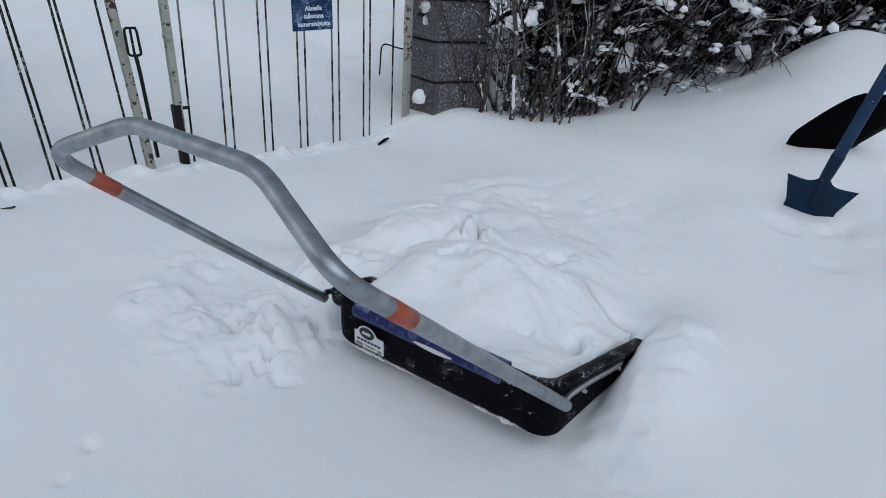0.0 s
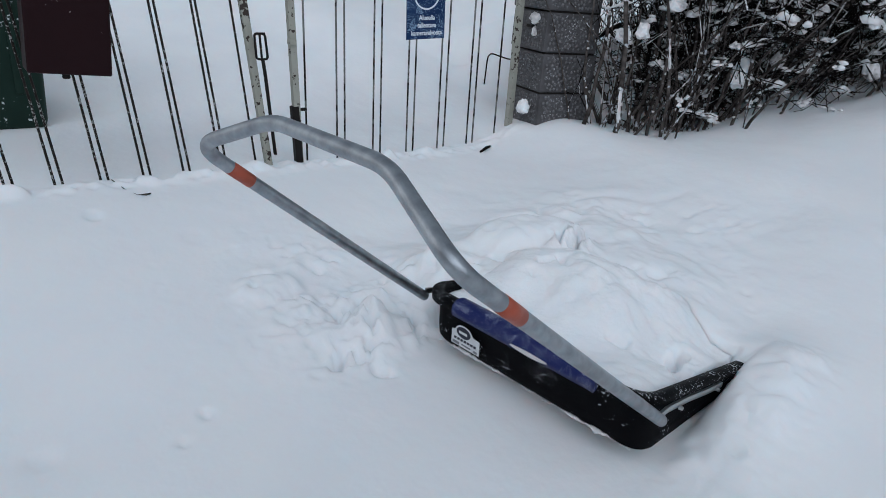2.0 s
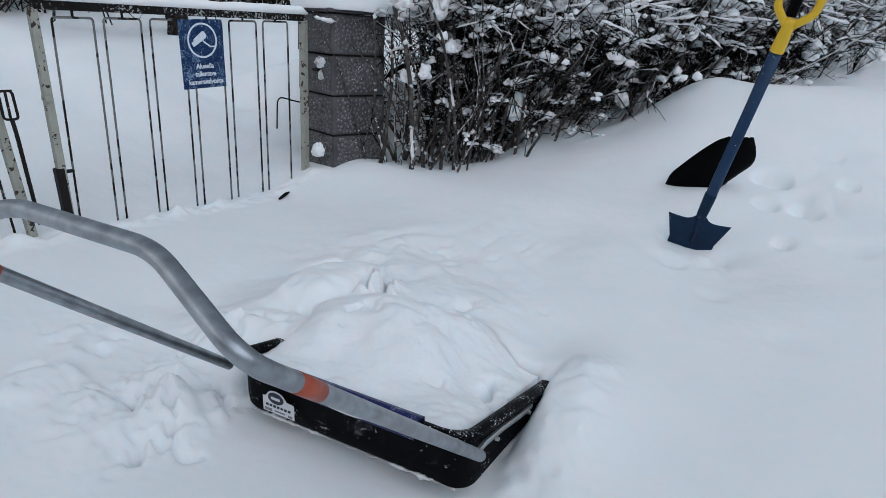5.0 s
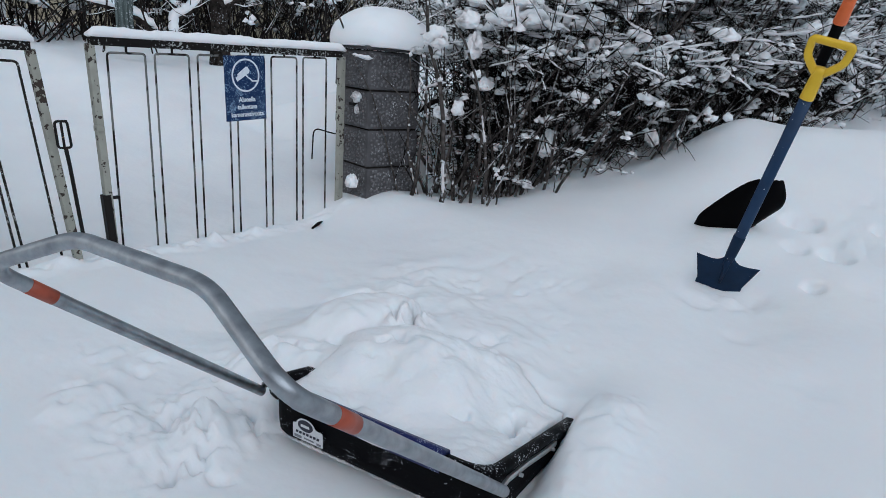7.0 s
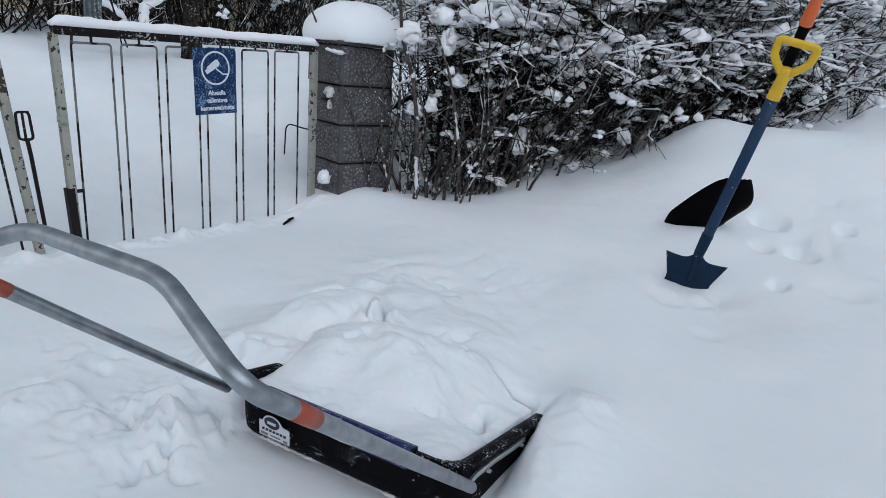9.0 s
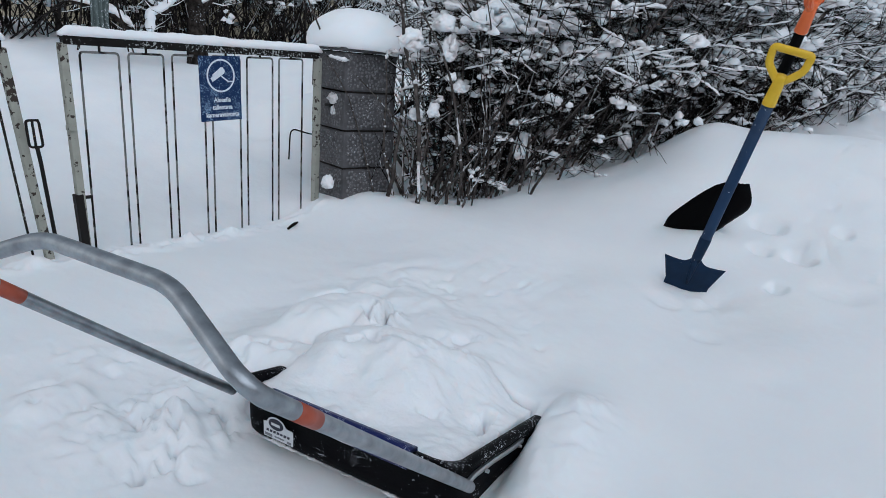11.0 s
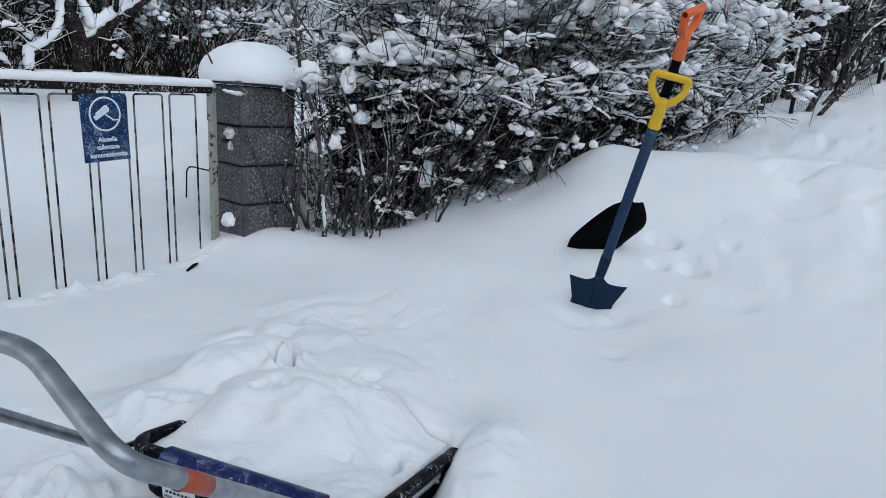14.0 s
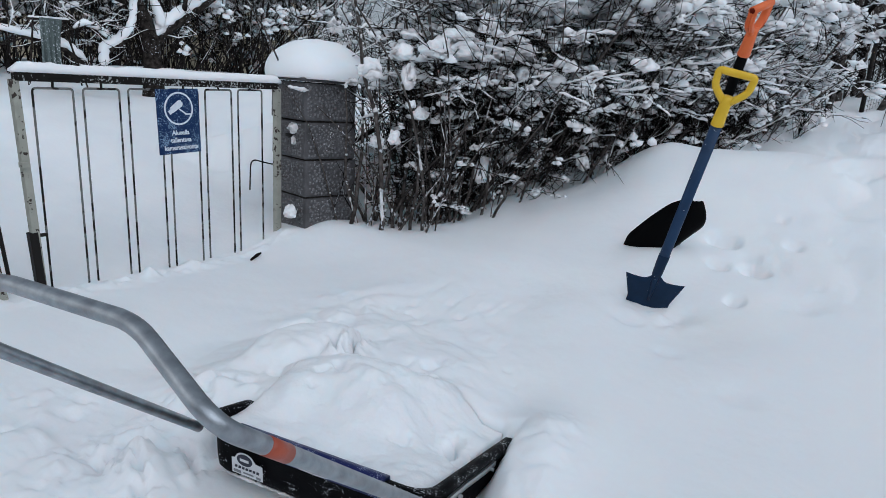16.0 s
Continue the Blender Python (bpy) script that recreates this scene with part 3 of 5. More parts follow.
        for g in (0.10, 0.30):
            bm = bmesh.new()
            bmesh.ops.create_cone(bm, cap_ends=True, segments=6, radius1=0.0055, radius2=0.0045, depth=0.008)
            m = Matrix.Translation(scoop_point(w + 0.009 * side, g, rim_height(g) - 0.026)) @ ACROSS.to_track_quat("Z", "Y").to_matrix().to_4x4()
            bmesh.ops.transform(bm, matrix=m, verts=bm.verts)
            part("bolt", bm, BOLT, strap)

    # the sticker on the back wall, with its writing as plain shapes
    origin, tilt = scoop_point(-0.166, -0.0035, 0.512), 0.06
    right = ACROSS.copy()
    upward = (Vector((0, 0, 1)) - AHEAD * tilt).normalized()
    outward = right.cross(upward).normalized()

    def plate(shape, lift, mat, name, parent, label=""):
        bm = bmesh.new()
        low = [bm.verts.new(origin + right * p[0] + upward * p[1] + outward * lift) for p in shape]
        high = [bm.verts.new(origin + right * p[0] + upward * p[1] + outward * (lift + 0.0008)) for p in shape]
        bm.faces.new(high)
        for i in range(len(shape)):
            j = (i + 1) % len(shape)
            bm.faces.new((low[i], low[j], high[j], high[i]))
        return part(name, bm, mat, parent, label)

    def oval(cx, cy, rx, ry):
        return [(cx + rx * math.cos(2 * math.pi * k / 28), cy + ry * math.sin(2 * math.pi * k / 28)) for k in range(28)]

    def bar(cx, cy, w, h):
        return [(cx - w / 2, cy - h / 2), (cx + w / 2, cy - h / 2), (cx + w / 2, cy + h / 2), (cx - w / 2, cy + h / 2)]

    outline = [(-0.046, -0.026), (0.046, -0.026), (0.046, 0.014), (0.025, 0.016)] + [(-0.006 + 0.027 * math.cos(a), 0.018 + 0.017 * math.sin(a)) for a in [math.pi * k / 10 for k in range(1, 10)]] + [(-0.036, 0.016), (-0.046, 0.014)]
    sticker = plate(outline, 0.004, LABEL_WHITE, "sticker", scoop, "white maker's sticker with dark emblem")
    plate(oval(-0.006, 0.016, 0.023, 0.015), 0.0052, LABEL_INK, "emblem", sticker)
    plate(bar(-0.006, 0.016, 0.026, 0.007), 0.0064, LABEL_WHITE, "emblem_bar", sticker)
    for k in range(7):
        plate([(x + 0.18 * y, y) for x, y in bar(-0.0315 + 0.0108 * k, -0.006, 0.0072, 0.0065 if k != 4 else 0.0055)], 0.0052, LABEL_INK, "letter_bar", sticker)
    plate(bar(-0.03, -0.019, 0.022, 0.007), 0.0052, LABEL_GREY, "print_bar", sticker)
    plate(bar(0.004, -0.018, 0.03, 0.0035), 0.0052, LABEL_GREY, "print_bar", sticker)
    plate(bar(0.034, -0.020, 0.012, 0.006), 0.0052, LABEL_GREY, "print_bar", sticker)
    return scoop


build_scoop()


def build_load():
    """The snow heaped in the pan."""
    us, fs = np.arange(-0.290, 0.2841, 0.006), np.arange(0.006, 0.575, 0.006)
    gu, gf = np.meshgrid(us, fs)
    corner_u, corner_f = np.maximum(np.abs(gu) - 0.245, 0), np.maximum(0.05 - gf, 0)
    pull = np.minimum(1.0, 0.040 / np.maximum(np.hypot(corner_u, corner_f), 1e-6))
    gu = np.sign(gu) * (np.abs(gu) - corner_u * (1 - pull))
    gf = gf + corner_f * (1 - pull)
    wx = SCOOP.x + ACROSS.x * gu + AHEAD.x * gf
    wy = SCOOP.y + ACROSS.y * gu + AHEAD.y * gf
    z = 0.582 - 0.215 * gf + (0.022 * lumps(wx, wy, 0.11, 12) + 0.016 * ripple(wx, wy, 0.045, 13) + 0.008 * ripple(wx, wy, 0.02, 64) - 0.008) * step((gf - 0.01) / 0.06)
    z = z + (heap_top(wx, wy, gu, gf) + 0.002 - z) * heap_share(gu, gf)
    z = z - 0.018 * np.exp(-((gu - 0.17) / 0.07) ** 2 - ((gf - 0.30) / 0.08) ** 2) - crevices(wx, wy) * (1 - heap_share(gu, gf)) + 0.012 * ripple(wx, wy, 0.03, 14) * np.exp(-((gu - 0.17) / 0.1) ** 2 - ((gf - 0.30) / 0.12) ** 2)
    z = z - 0.02 * step((gf - 0.555) / 0.02) 
    n = len(us)
    top = np.stack([wx, wy, z], -1).reshape(-1, 3).tolist()
    faces = [(j * n + i, j * n + i + 1, (j + 1) * n + i + 1, (j + 1) * n + i) for j in range(len(fs) - 1) for i in range(n - 1)]
    border = [i for i in range(n)] + [j * n + n - 1 for j in range(1, len(fs))] + [(len(fs) - 1) * n + i for i in range(n - 2, -1, -1)] + [j * n for j in range(len(fs) - 2, 0, -1)]
    base = len(top)
    for k in border:
        top.append((top[k][0], top[k][1], top[k][2] - 0.06))
    for k in range(len(border)):
        j = (k + 1) % len(border)
        faces.append((border[j], border[k], base + k, base + j))
    tagged(link_mesh("snow_load", top, faces, PACKED), "loose lumpy snow heaped in the black scoop", "snow")


build_load()


def build_crust():
    """Snow stuck along the lower edge of the pan's back."""
    rng = random.Random(17)
    line = []
    for k in range(91):
        u = -0.26 + 0.55 * k / 90
        r = 0.0005 + 0.005 * max(0.0, noise.noise(Vector((u * 26, 4.3, 0))) * 0.8 + 0.25) * (1.6 if abs(u - 0.17) < 0.05 else 1.0) * rng.uniform(0.6, 1.4)
        line.append((scoop_point(u, 0.002 + rng.gauss(0, 0.001), 0.470 + rng.gauss(0, 0.0015)), r))
    v, f = tubes([line], 7)
    tagged(link_mesh("snow_crust", v, f, PACKED), "ragged crust of snow along the scoop's lower edge", "snow")


build_crust()


def build_slot_snow():
    """Snow that shows through the slot under the blue grip."""
    verts, faces, n = [], [], 14
    for k in range(n + 1):
        t = k / n
        u, bulge = -0.014 + 0.102 * t, math.sin(math.pi * t) ** 0.8
        for f, z in ((-0.030, 0.5805 - 0.0065 * bulge), (-0.0352, 0.5825 - 0.004 * bulge), (-0.0355, 0.5845 + 0.002 * bulge), (-0.030, 0.586 + 0.004 * bulge)):
            verts.append(scoop_point(u, f, z))
    for k in range(n):
        for j in range(4):
            a, b = k * 4 + j, k * 4 + (j + 1) % 4
            faces.append((a, b, b + 4, a + 4))
    tagged(link_mesh("snow_sliver", verts, faces, PACKED), "sliver of snow showing in the scoop's hand slot", "snow")


build_slot_snow()


# ---- gate ----
GATE_X = -2.26


def build_leaf(name, label, top_free, top_hinge, low_free, low_hinge, loops, bar):
    """A gate leaf of square tube with hanging loops of thin bar. Corners are (y, z); loops run along the top from free to hinge side."""
    leaf = thing(name, label, "gate")
    p = lambda yz, dx=0.0: Vector((GATE_X + dx, yz[0], yz[1]))  # noqa: E731
    part("top_rail", beam(p(top_free), p(top_hinge), 0.03, 0.030), RAIL, leaf, "black iron top rail with flaked paint")
    part("free_post", beam(p((top_free[0], top_free[1] - 0.01)), p(low_free), 0.027, 0.027, (1, 0, 0)), RUSTY, leaf, "grey post with flaking paint and rust")
    if low_hinge:
        part("hinge_post", beam(p((top_hinge[0], top_hinge[1] - 0.01)), p(low_hinge), 0.03, 0.03, (1, 0, 0)), RUSTY, leaf, "grey post with flaking paint")
    for (ya, za), (yb, zb), (yc, zc), (yd, zd) in loops:
        line = rounded([p((yc, zc)), p((ya, za)), p((yb, zb)), p((yd, zd))], [0.014, 0.014], 4)
        v, f = tubes([[(q, 0.0042) for q in line]], 6)
        loop = link_mesh("bar_loop", v, f, bar, leaf)
        mid_y, mid_z = (ya + yb) / 2, (za + zb) / 2
        t = (mid_y - top_free[0]) / (top_hinge[0] - top_free[0])
        rail = top_free[1] + (top_hinge[1] - top_free[1]) * t
        v, f = tubes([[(p((mid_y, mid_z)), 0.005), (p((mid_y, rail - 0.01)), 0.005)]], 6)
        link_mesh("hanger", v, f, BLACK_IRON, loop)
    return leaf


def loop_row(starts, width, top_a, top_b, low_shift, low, low_pitch=0.0, low_width=None):
    rows = []
    for y in starts:
        za = top_a + (top_b - top_a) * (y - starts[0]) / max(starts[-1] - starts[0], 0.01)
        foot = y + low_shift + low_pitch * len(rows)
        rows.append(((y, za), (y + width, za + 0.003), (foot, low), (foot + (low_width or width), low)))
    return rows


right_loops = loop_row([1.150 + 0.1745 * k for k in range(6)], 0.138, 1.305, 1.334, 0.026, 0.40)
right_leaf = build_leaf("gate_leaf", "old iron gate leaf with thin looped bars, paint flaking", (1.092, 1.342), (2.255, 1.360), (1.145, 0.42), (2.275, 0.45), right_loops, PALE_BAR)
left_loops = loop_row([0.866 - 0.149 * k for k in range(7)], -0.123, 1.262, 1.255, 0.108, 0.40, 0.010, -0.114)
left_leaf = build_leaf("gate_leaf", "old iron gate leaf with looped bars, standing slightly ajar", (0.905, 1.312), (-0.15, 1.32), (1.02, 0.45), (-0.06, 0.4), left_loops, BAR)

# lower sleeve, peg and fittings of the free posts
part("sleeve", beam((GATE_X, 1.115, 0.80), (GATE_X, 1.143, 0.44), 0.0295, 0.0295, (1, 0, 0)), BLACK_IRON, right_leaf, "black rusted lower sleeve")
part("peg", beam((GATE_X, 1.125, 0.785), (GATE_X, 1.168, 0.785), 0.012, 0.012), BLACK_IRON, right_leaf)
part("stop_plate", beam((GATE_X + 0.02, 1.085, 1.045), (GATE_X + 0.02, 1.108, 1.045), 0.03, 0.02), RUSTY, right_leaf)


def build_latch():
    ring = rounded([Vector((GATE_X + 0.04, 0.985, 1.075)), Vector((GATE_X + 0.04, 0.945, 1.075)), Vector((GATE_X + 0.04, 0.952, 0.985)), Vector((GATE_X + 0.04, 0.995, 0.985)), Vector((GATE_X + 0.04, 0.985, 1.075)), Vector((GATE_X + 0.04, 0.975, 1.075))], [0.012] * 4, 4)
    v, f = tubes([[(q, 0.0045) for q in ring]], 6)
    latch = link_mesh("latch_handle", v, f, BLACK_IRON, left_leaf, "black bent rod latch handle")
    v, f = tubes([[(Vector((GATE_X + 0.04, 0.965, 1.075)), 0.0045), (Vector((GATE_X + 0.04, 0.972, 0.985)), 0.0045)]], 6)
    link_mesh("latch_bar", v, f, BLACK_IRON, latch)
    line = rounded([Vector((GATE_X + 0.04, 0.975, 0.985)), Vector((GATE_X + 0.035, 0.985, 0.93)), Vector((GATE_X + 0.03, 1.02, 0.62))], [0.02], 4)
    v, f = tubes([[(q, 0.007) for q in line]], 6)
    link_mesh("drop_rod", v, f, BLACK_IRON, latch)


build_latch()


def snow_strip(name, label, a, b, width, tall):
    """Snow lying along the top of a rail, rounded and uneven."""
    a, b = Vector(a), Vector(b)
    steps = int((b - a).length / 0.012)
    verts, faces = [], []
    side = Vector((1, 0, 0))
    for i in range(steps + 1):
        s = i / steps
        p = a + (b - a) * s
        end = min(1.0, 0.35 + min(s, 1 - s) * 30)
        k = (1 + 0.3 * noise.noise(Vector((s * 9, 3.1, 0))) + 0.12 * noise.noise(Vector((s * 50, 9.1, 0)))) * end
        for j in range(9):
            t = math.pi * j / 8
            verts.append(p + side * (-math.cos(t) * width * (0.9 + 0.1 * k)) + Vector((0, 0, math.sin(t) ** 0.7 * tall * k)))
        verts.append(p + side * width * 0.4 - Vector((0, 0, 0.004)))
    for i in range(steps):
        for j in range(10):
            c, d = i * 10 + j, i * 10 + (j + 1) % 10
            faces.append((c, d, d + 10, c + 10))
    faces += [tuple(reversed(range(10))), tuple(steps * 10 + j for j in range(10))]
    return tagged(link_mesh(name, verts, faces, SNOW), label, "snow")


snow_strip("snow_strip", "thin snow lying along the gate's top rail", (GATE_X, 1.085, 1.358), (GATE_X, 2.27, 1.376), 0.020, 0.033)
snow_strip("snow_strip", "thick snow lying along the gate's top rail", (GATE_X, -0.15, 1.336), (GATE_X, 0.915, 1.328), 0.022, 0.04)


# ---- pillar ----
def build_pillar():
    """Pebble-faced concrete blocks, laid in courses with recessed joints, leaning slightly."""
    pillar = thing("gate_pillar", "brown pebble-faced concrete block gate pillar under a snow cap", "pillar")
    rng = random.Random(4)
    course, size = 0.1865, 0.305
    for k in range(5):
        z = 0.8325 + course * (k - 2)
        lean = -0.0405 * (z - 0.83)
        cx, cy = -2.262, 2.4575 + lean
        block = part("block", box((size, size, course - 0.009), 0.007, (cx, cy, z + course / 2), None, 2), BLOCK, pillar)
        items_v, items_f = [], []
        for face in range(2):
            spots = []
            for _ in range(900):
                a, b = rng.uniform(-0.128, 0.128), rng.uniform(-0.075, 0.075)
                if all((a - c) ** 2 + (b - d) ** 2 > 0.0155**2 for c, d in spots):
                    spots.append((a, b))
            for a, b in spots:
                r, lift = rng.uniform(0.0066, 0.0105), rng.uniform(0.003, 0.0055)
                base = len(items_v)
                for ring, (rad, out) in enumerate(((1.0, 0.0), (0.62, 0.75))):
                    for q in range(6):
                        t = 2 * math.pi * (q + 0.5 * ring) / 6
                        da, db, h = a + r * rad * math.cos(t), b + r * rad * math.sin(t), lift * out
                        if face == 0:
                            items_v.append((cx + size / 2 + h, cy + da, z + course / 2 + db))
                        else:
                            items_v.append((cx + da, cy - size / 2 - h, z + course / 2 + db))
                tip = (cx + size / 2 + lift, cy + a, z + course / 2 + b) if face == 0 else (cx + a, cy - size / 2 - lift, z + course / 2 + b)
                items_v.append(tip)
                for q in range(6):
                    e, g = base + q, base + (q + 1) % 6
                    items_f += [(e, g, g + 6), (e, g + 6, e + 6), (e + 6, g + 6, base + 12)]
        tagged(link_mesh("pebble_facing", items_v, items_f, PEBBLE, block), kind="stuff")
    part("core", box((size - 0.022, size - 0.022, 0.93), 0, (-2.262, 2.4575, 0.925)), MORTAR, pillar, "dark recessed mortar")
    part("cap_slab", box((0.32, 0.32, 0.018), 0.006, (-2.262, 2.434, 1.402)), BLOCK, pillar, "thin concrete cap slab")
    part("hinge", beam((-2.235, 2.28, 1.13), (-2.235, 2.33, 1.13), 0.05, 0.014), BLACK_IRON, pillar, "iron hinge bracket")
    corner = Vector((-2.11, 2.295, 0))
    pillar.matrix_basis = Matrix.Translation(corner) @ pose(0, 0, 0, 0, 0, -12) @ Matrix.Translation(-corner)
    return pillar


build_pillar()


def dome(name, label, centre, rx, ry, tall, seed, sag=0.03, power=2.6):
    """A rounded snow cap with overhanging edge."""
    verts, faces, rings, around = [], [], 14, 40
    for i in range(rings + 1):
        s = i / rings
        for j in range(around):
            a = 2 * math.pi * j / around
            sq = (abs(math.cos(a)) ** power + abs(math.sin(a)) ** power) ** (-1 / power)
            k = 1 + 0.05 * noise.noise(Vector((math.cos(a) * 1.6, math.sin(a) * 1.6, seed))) + 0.02 * noise.noise(Vector((math.cos(a) * 6, math.sin(a) * 6, seed)))
            t = s * math.pi * 0.62
            rad, z = math.sin(t) / math.sin(min(t, math.pi / 2)) if t > math.pi / 2 else math.sin(t), math.cos(t)
            rad = math.sin(min(t, math.pi / 2)) if t <= math.pi / 2 else 1 - 0.35 * (1 - math.sin(t))
            zz = z * tall if z > 0 else z * sag / 0.37
            wob = 0.012 * noise.noise(Vector((rad * math.cos(a) * 4, rad * math.sin(a) * 4, seed + 5)))
            verts.append((centre[0] + rx * rad * sq * k * math.cos(a), centre[1] + ry * rad * sq * k * math.sin(a), centre[2] + zz + wob * (1 - s * 0.5)))
    for i in range(rings):
        for j in range(around):
            a, b = i * around + j, i * around + (j + 1) % around
            faces.append((a, a + around, b + around, b))
    faces.append(tuple(rings * around + j for j in range(around)))
    return tagged(link_mesh(name, verts, faces, SNOW), label, "snow")


dome("snow_mound", "tall rounded mound of snow on the block pillar", (-2.24, 2.50, 1.436), 0.25, 0.245, 0.165, 2.0, power=2.2)


# ---- sign ----
def text_mesh(name, words, size, place, mat, parent, stretch=1.0):
    curve = bpy.data.curves.new(name, "FONT")
    curve.body, curve.size, curve.align_x, curve.align_y, curve.extrude, curve.offset = words, size, "CENTER", "CENTER", 0.0006, 0.0006
    maker = new(name, curve)
    bpy.context.view_layer.update()
    me = bpy.data.meshes.new_from_object(maker)
    bpy.data.objects.remove(maker)
    me.transform(place @ Matrix.Diagonal((stretch, 1, 1, 1)))
    me.materials.clear()
    me.materials.append(mat)
    ob = new(name, me)
    ob.parent = parent
    return ob


def build_sign():
    """Camera-surveillance notice hung on the gate."""
    sign = thing("notice_sign", "dark blue camera surveillance notice hung on the gate, frosted", "sign")
    width, tall = 0.198, 0.264
    place = Matrix.Translation((GATE_X + 0.022, 1.704, 1.194)) @ Matrix(((0, 0, 1, 0), (1, 0, 0, 0), (0, 1, 0, 0), (0, 0, 0, 1))) @ pose(0, 0, 0, 0, 0, 3.0)
    bm = box((width, tall, 0.003), 0.001)
    bmesh.ops.transform(bm, matrix=place, verts=bm.verts)
    part("panel", bm, SIGN_BLUE, sign, "dark blue frosted panel")

    def flat(name, shape, lift=0.0022):
        bm = bmesh.new()
        bm.faces.new([bm.verts.new(place @ Vector((x, y, lift))) for x, y in shape])
        extra = bmesh.ops.extrude_face_region(bm, geom=bm.faces[:])
        bmesh.ops.translate(bm, vec=place.to_3x3() @ Vector((0, 0, 0.0007)), verts=[g for g in extra["geom"] if isinstance(g, bmesh.types.BMVert)])
        bmesh.ops.recalc_face_normals(bm, faces=bm.faces[:])
        return part(name, bm, SIGN_WHITE, sign)

    v, f, n = [], [], 40
    for k in range(n):
        a = 2 * math.pi * k / n
        for r, h in ((0.0605, 0.0016), (0.0605, 0.0026), (0.0675, 0.0026), (0.0675, 0.0016)):
            v.append(place @ Vector((0.002 + r * math.cos(a), 0.053 + r * math.sin(a), h)))
    for k in range(n):
        for j in range(3):
            a, b = k * 4 + j, ((k + 1) % n) * 4 + j
            f.append((a, b, b + 1, a + 1))
    link_mesh("ring", v, f, SIGN_WHITE, sign, smooth=False)

    def turned(shape, cx, cy, deg):
        c, s = math.cos(radians(deg)), math.sin(radians(deg))
        return [(cx + x * c - y * s, cy + x * s + y * c) for x, y in shape]

    flat("camera_body", turned([(-0.030, -0.012), (0.022, -0.014), (0.030, -0.008), (0.030, 0.010), (0.022, 0.016), (-0.030, 0.013)], -0.008, 0.062, 33))
    flat("camera_lens", turned([(-0.007, -0.009), (0.007, -0.009), (0.007, 0.009), (-0.007, 0.009)], -0.038, 0.040, 33))
    flat("camera_arm", turned([(-0.020, -0.003), (0.020, -0.003), (0.020, 0.003), (-0.020, 0.003)], 0.020, 0.040, -35))
    flat("camera_foot", [(0.030, 0.026), (0.058, 0.026), (0.058, 0.032), (0.030, 0.032)])
    for words, y in (("Alueella", -0.046), ("tallentava", -0.076), ("kameravalvonta", -0.107)):
        text_mesh("lettering", words, 0.0275, place @ Matrix.Translation((0.004, y, 0.0024)), SIGN_WHITE, sign, 0.92)
    for s in (-1, 1):
        v, f = tubes([[(place @ Vector((s * 0.075, tall / 2 - 0.01, 0.001)), 0.0016), (place @ Vector((s * 0.078, tall / 2 + 0.05, -0.012)), 0.0016)]], 5)
        link_mesh("hanging_wire", v, f, BLACK_IRON, sign)


build_sign()


# ---- shovels ----
def d_grip(place, width, tall, socket, bar_r, mat, parent, name="grip", squeeze=1.0):
    """A D-shaped moulded handle with its socket, in the xz plane of place, origin at the socket's foot."""
    lines = []
    hw = width / 2
    loop = rounded([Vector((0, 0, socket * 0.85)), Vector((-hw * 0.5, 0, socket + tall * 0.16)), Vector((-hw * 0.93, 0, socket + tall * 0.45)), Vector((-hw, 0, socket + tall)), Vector((hw, 0, socket + tall)), Vector((hw * 0.93, 0, socket + tall * 0.45)), Vector((hw * 0.5, 0, socket + tall * 0.16)), Vector((0, 0, socket * 0.85))], [tall * 0.1, tall * 0.16, tall * 0.12, tall * 0.12, tall * 0.16, tall * 0.1], 5)
    lines.append([(p, bar_r) for p in loop])
    v1, f1 = tubes(lines, 10)
    v2, f2 = tubes([[(Vector((0, 0, 0)), 0.0195), (Vector((0, 0, 0.004)), 0.0205), (Vector((0, 0, socket * 0.6)), 0.0185), (Vector((0, 0, socket)), 0.017), (Vector((0, 0, socket + tall * 0.18)), 0.016)]], 14)
    v, f = joined((v1, f1), (v2, f2))
    v = [place @ Vector((p[0], p[1] * squeeze, p[2])) for p in v]
    return link_mesh(name, v, f, mat, parent)


def aligned(foot, head, face):
    """A frame at foot with z towards head and y away from the viewer-facing direction."""
    z = (Vector(head) - Vector(foot)).normalized()
    x = Vector(face).cross(z).normalized() * -1
    y = z.cross(x)
    m = Matrix((x, y, z)).transposed().to_4x4()
    m.translation = foot
    return m


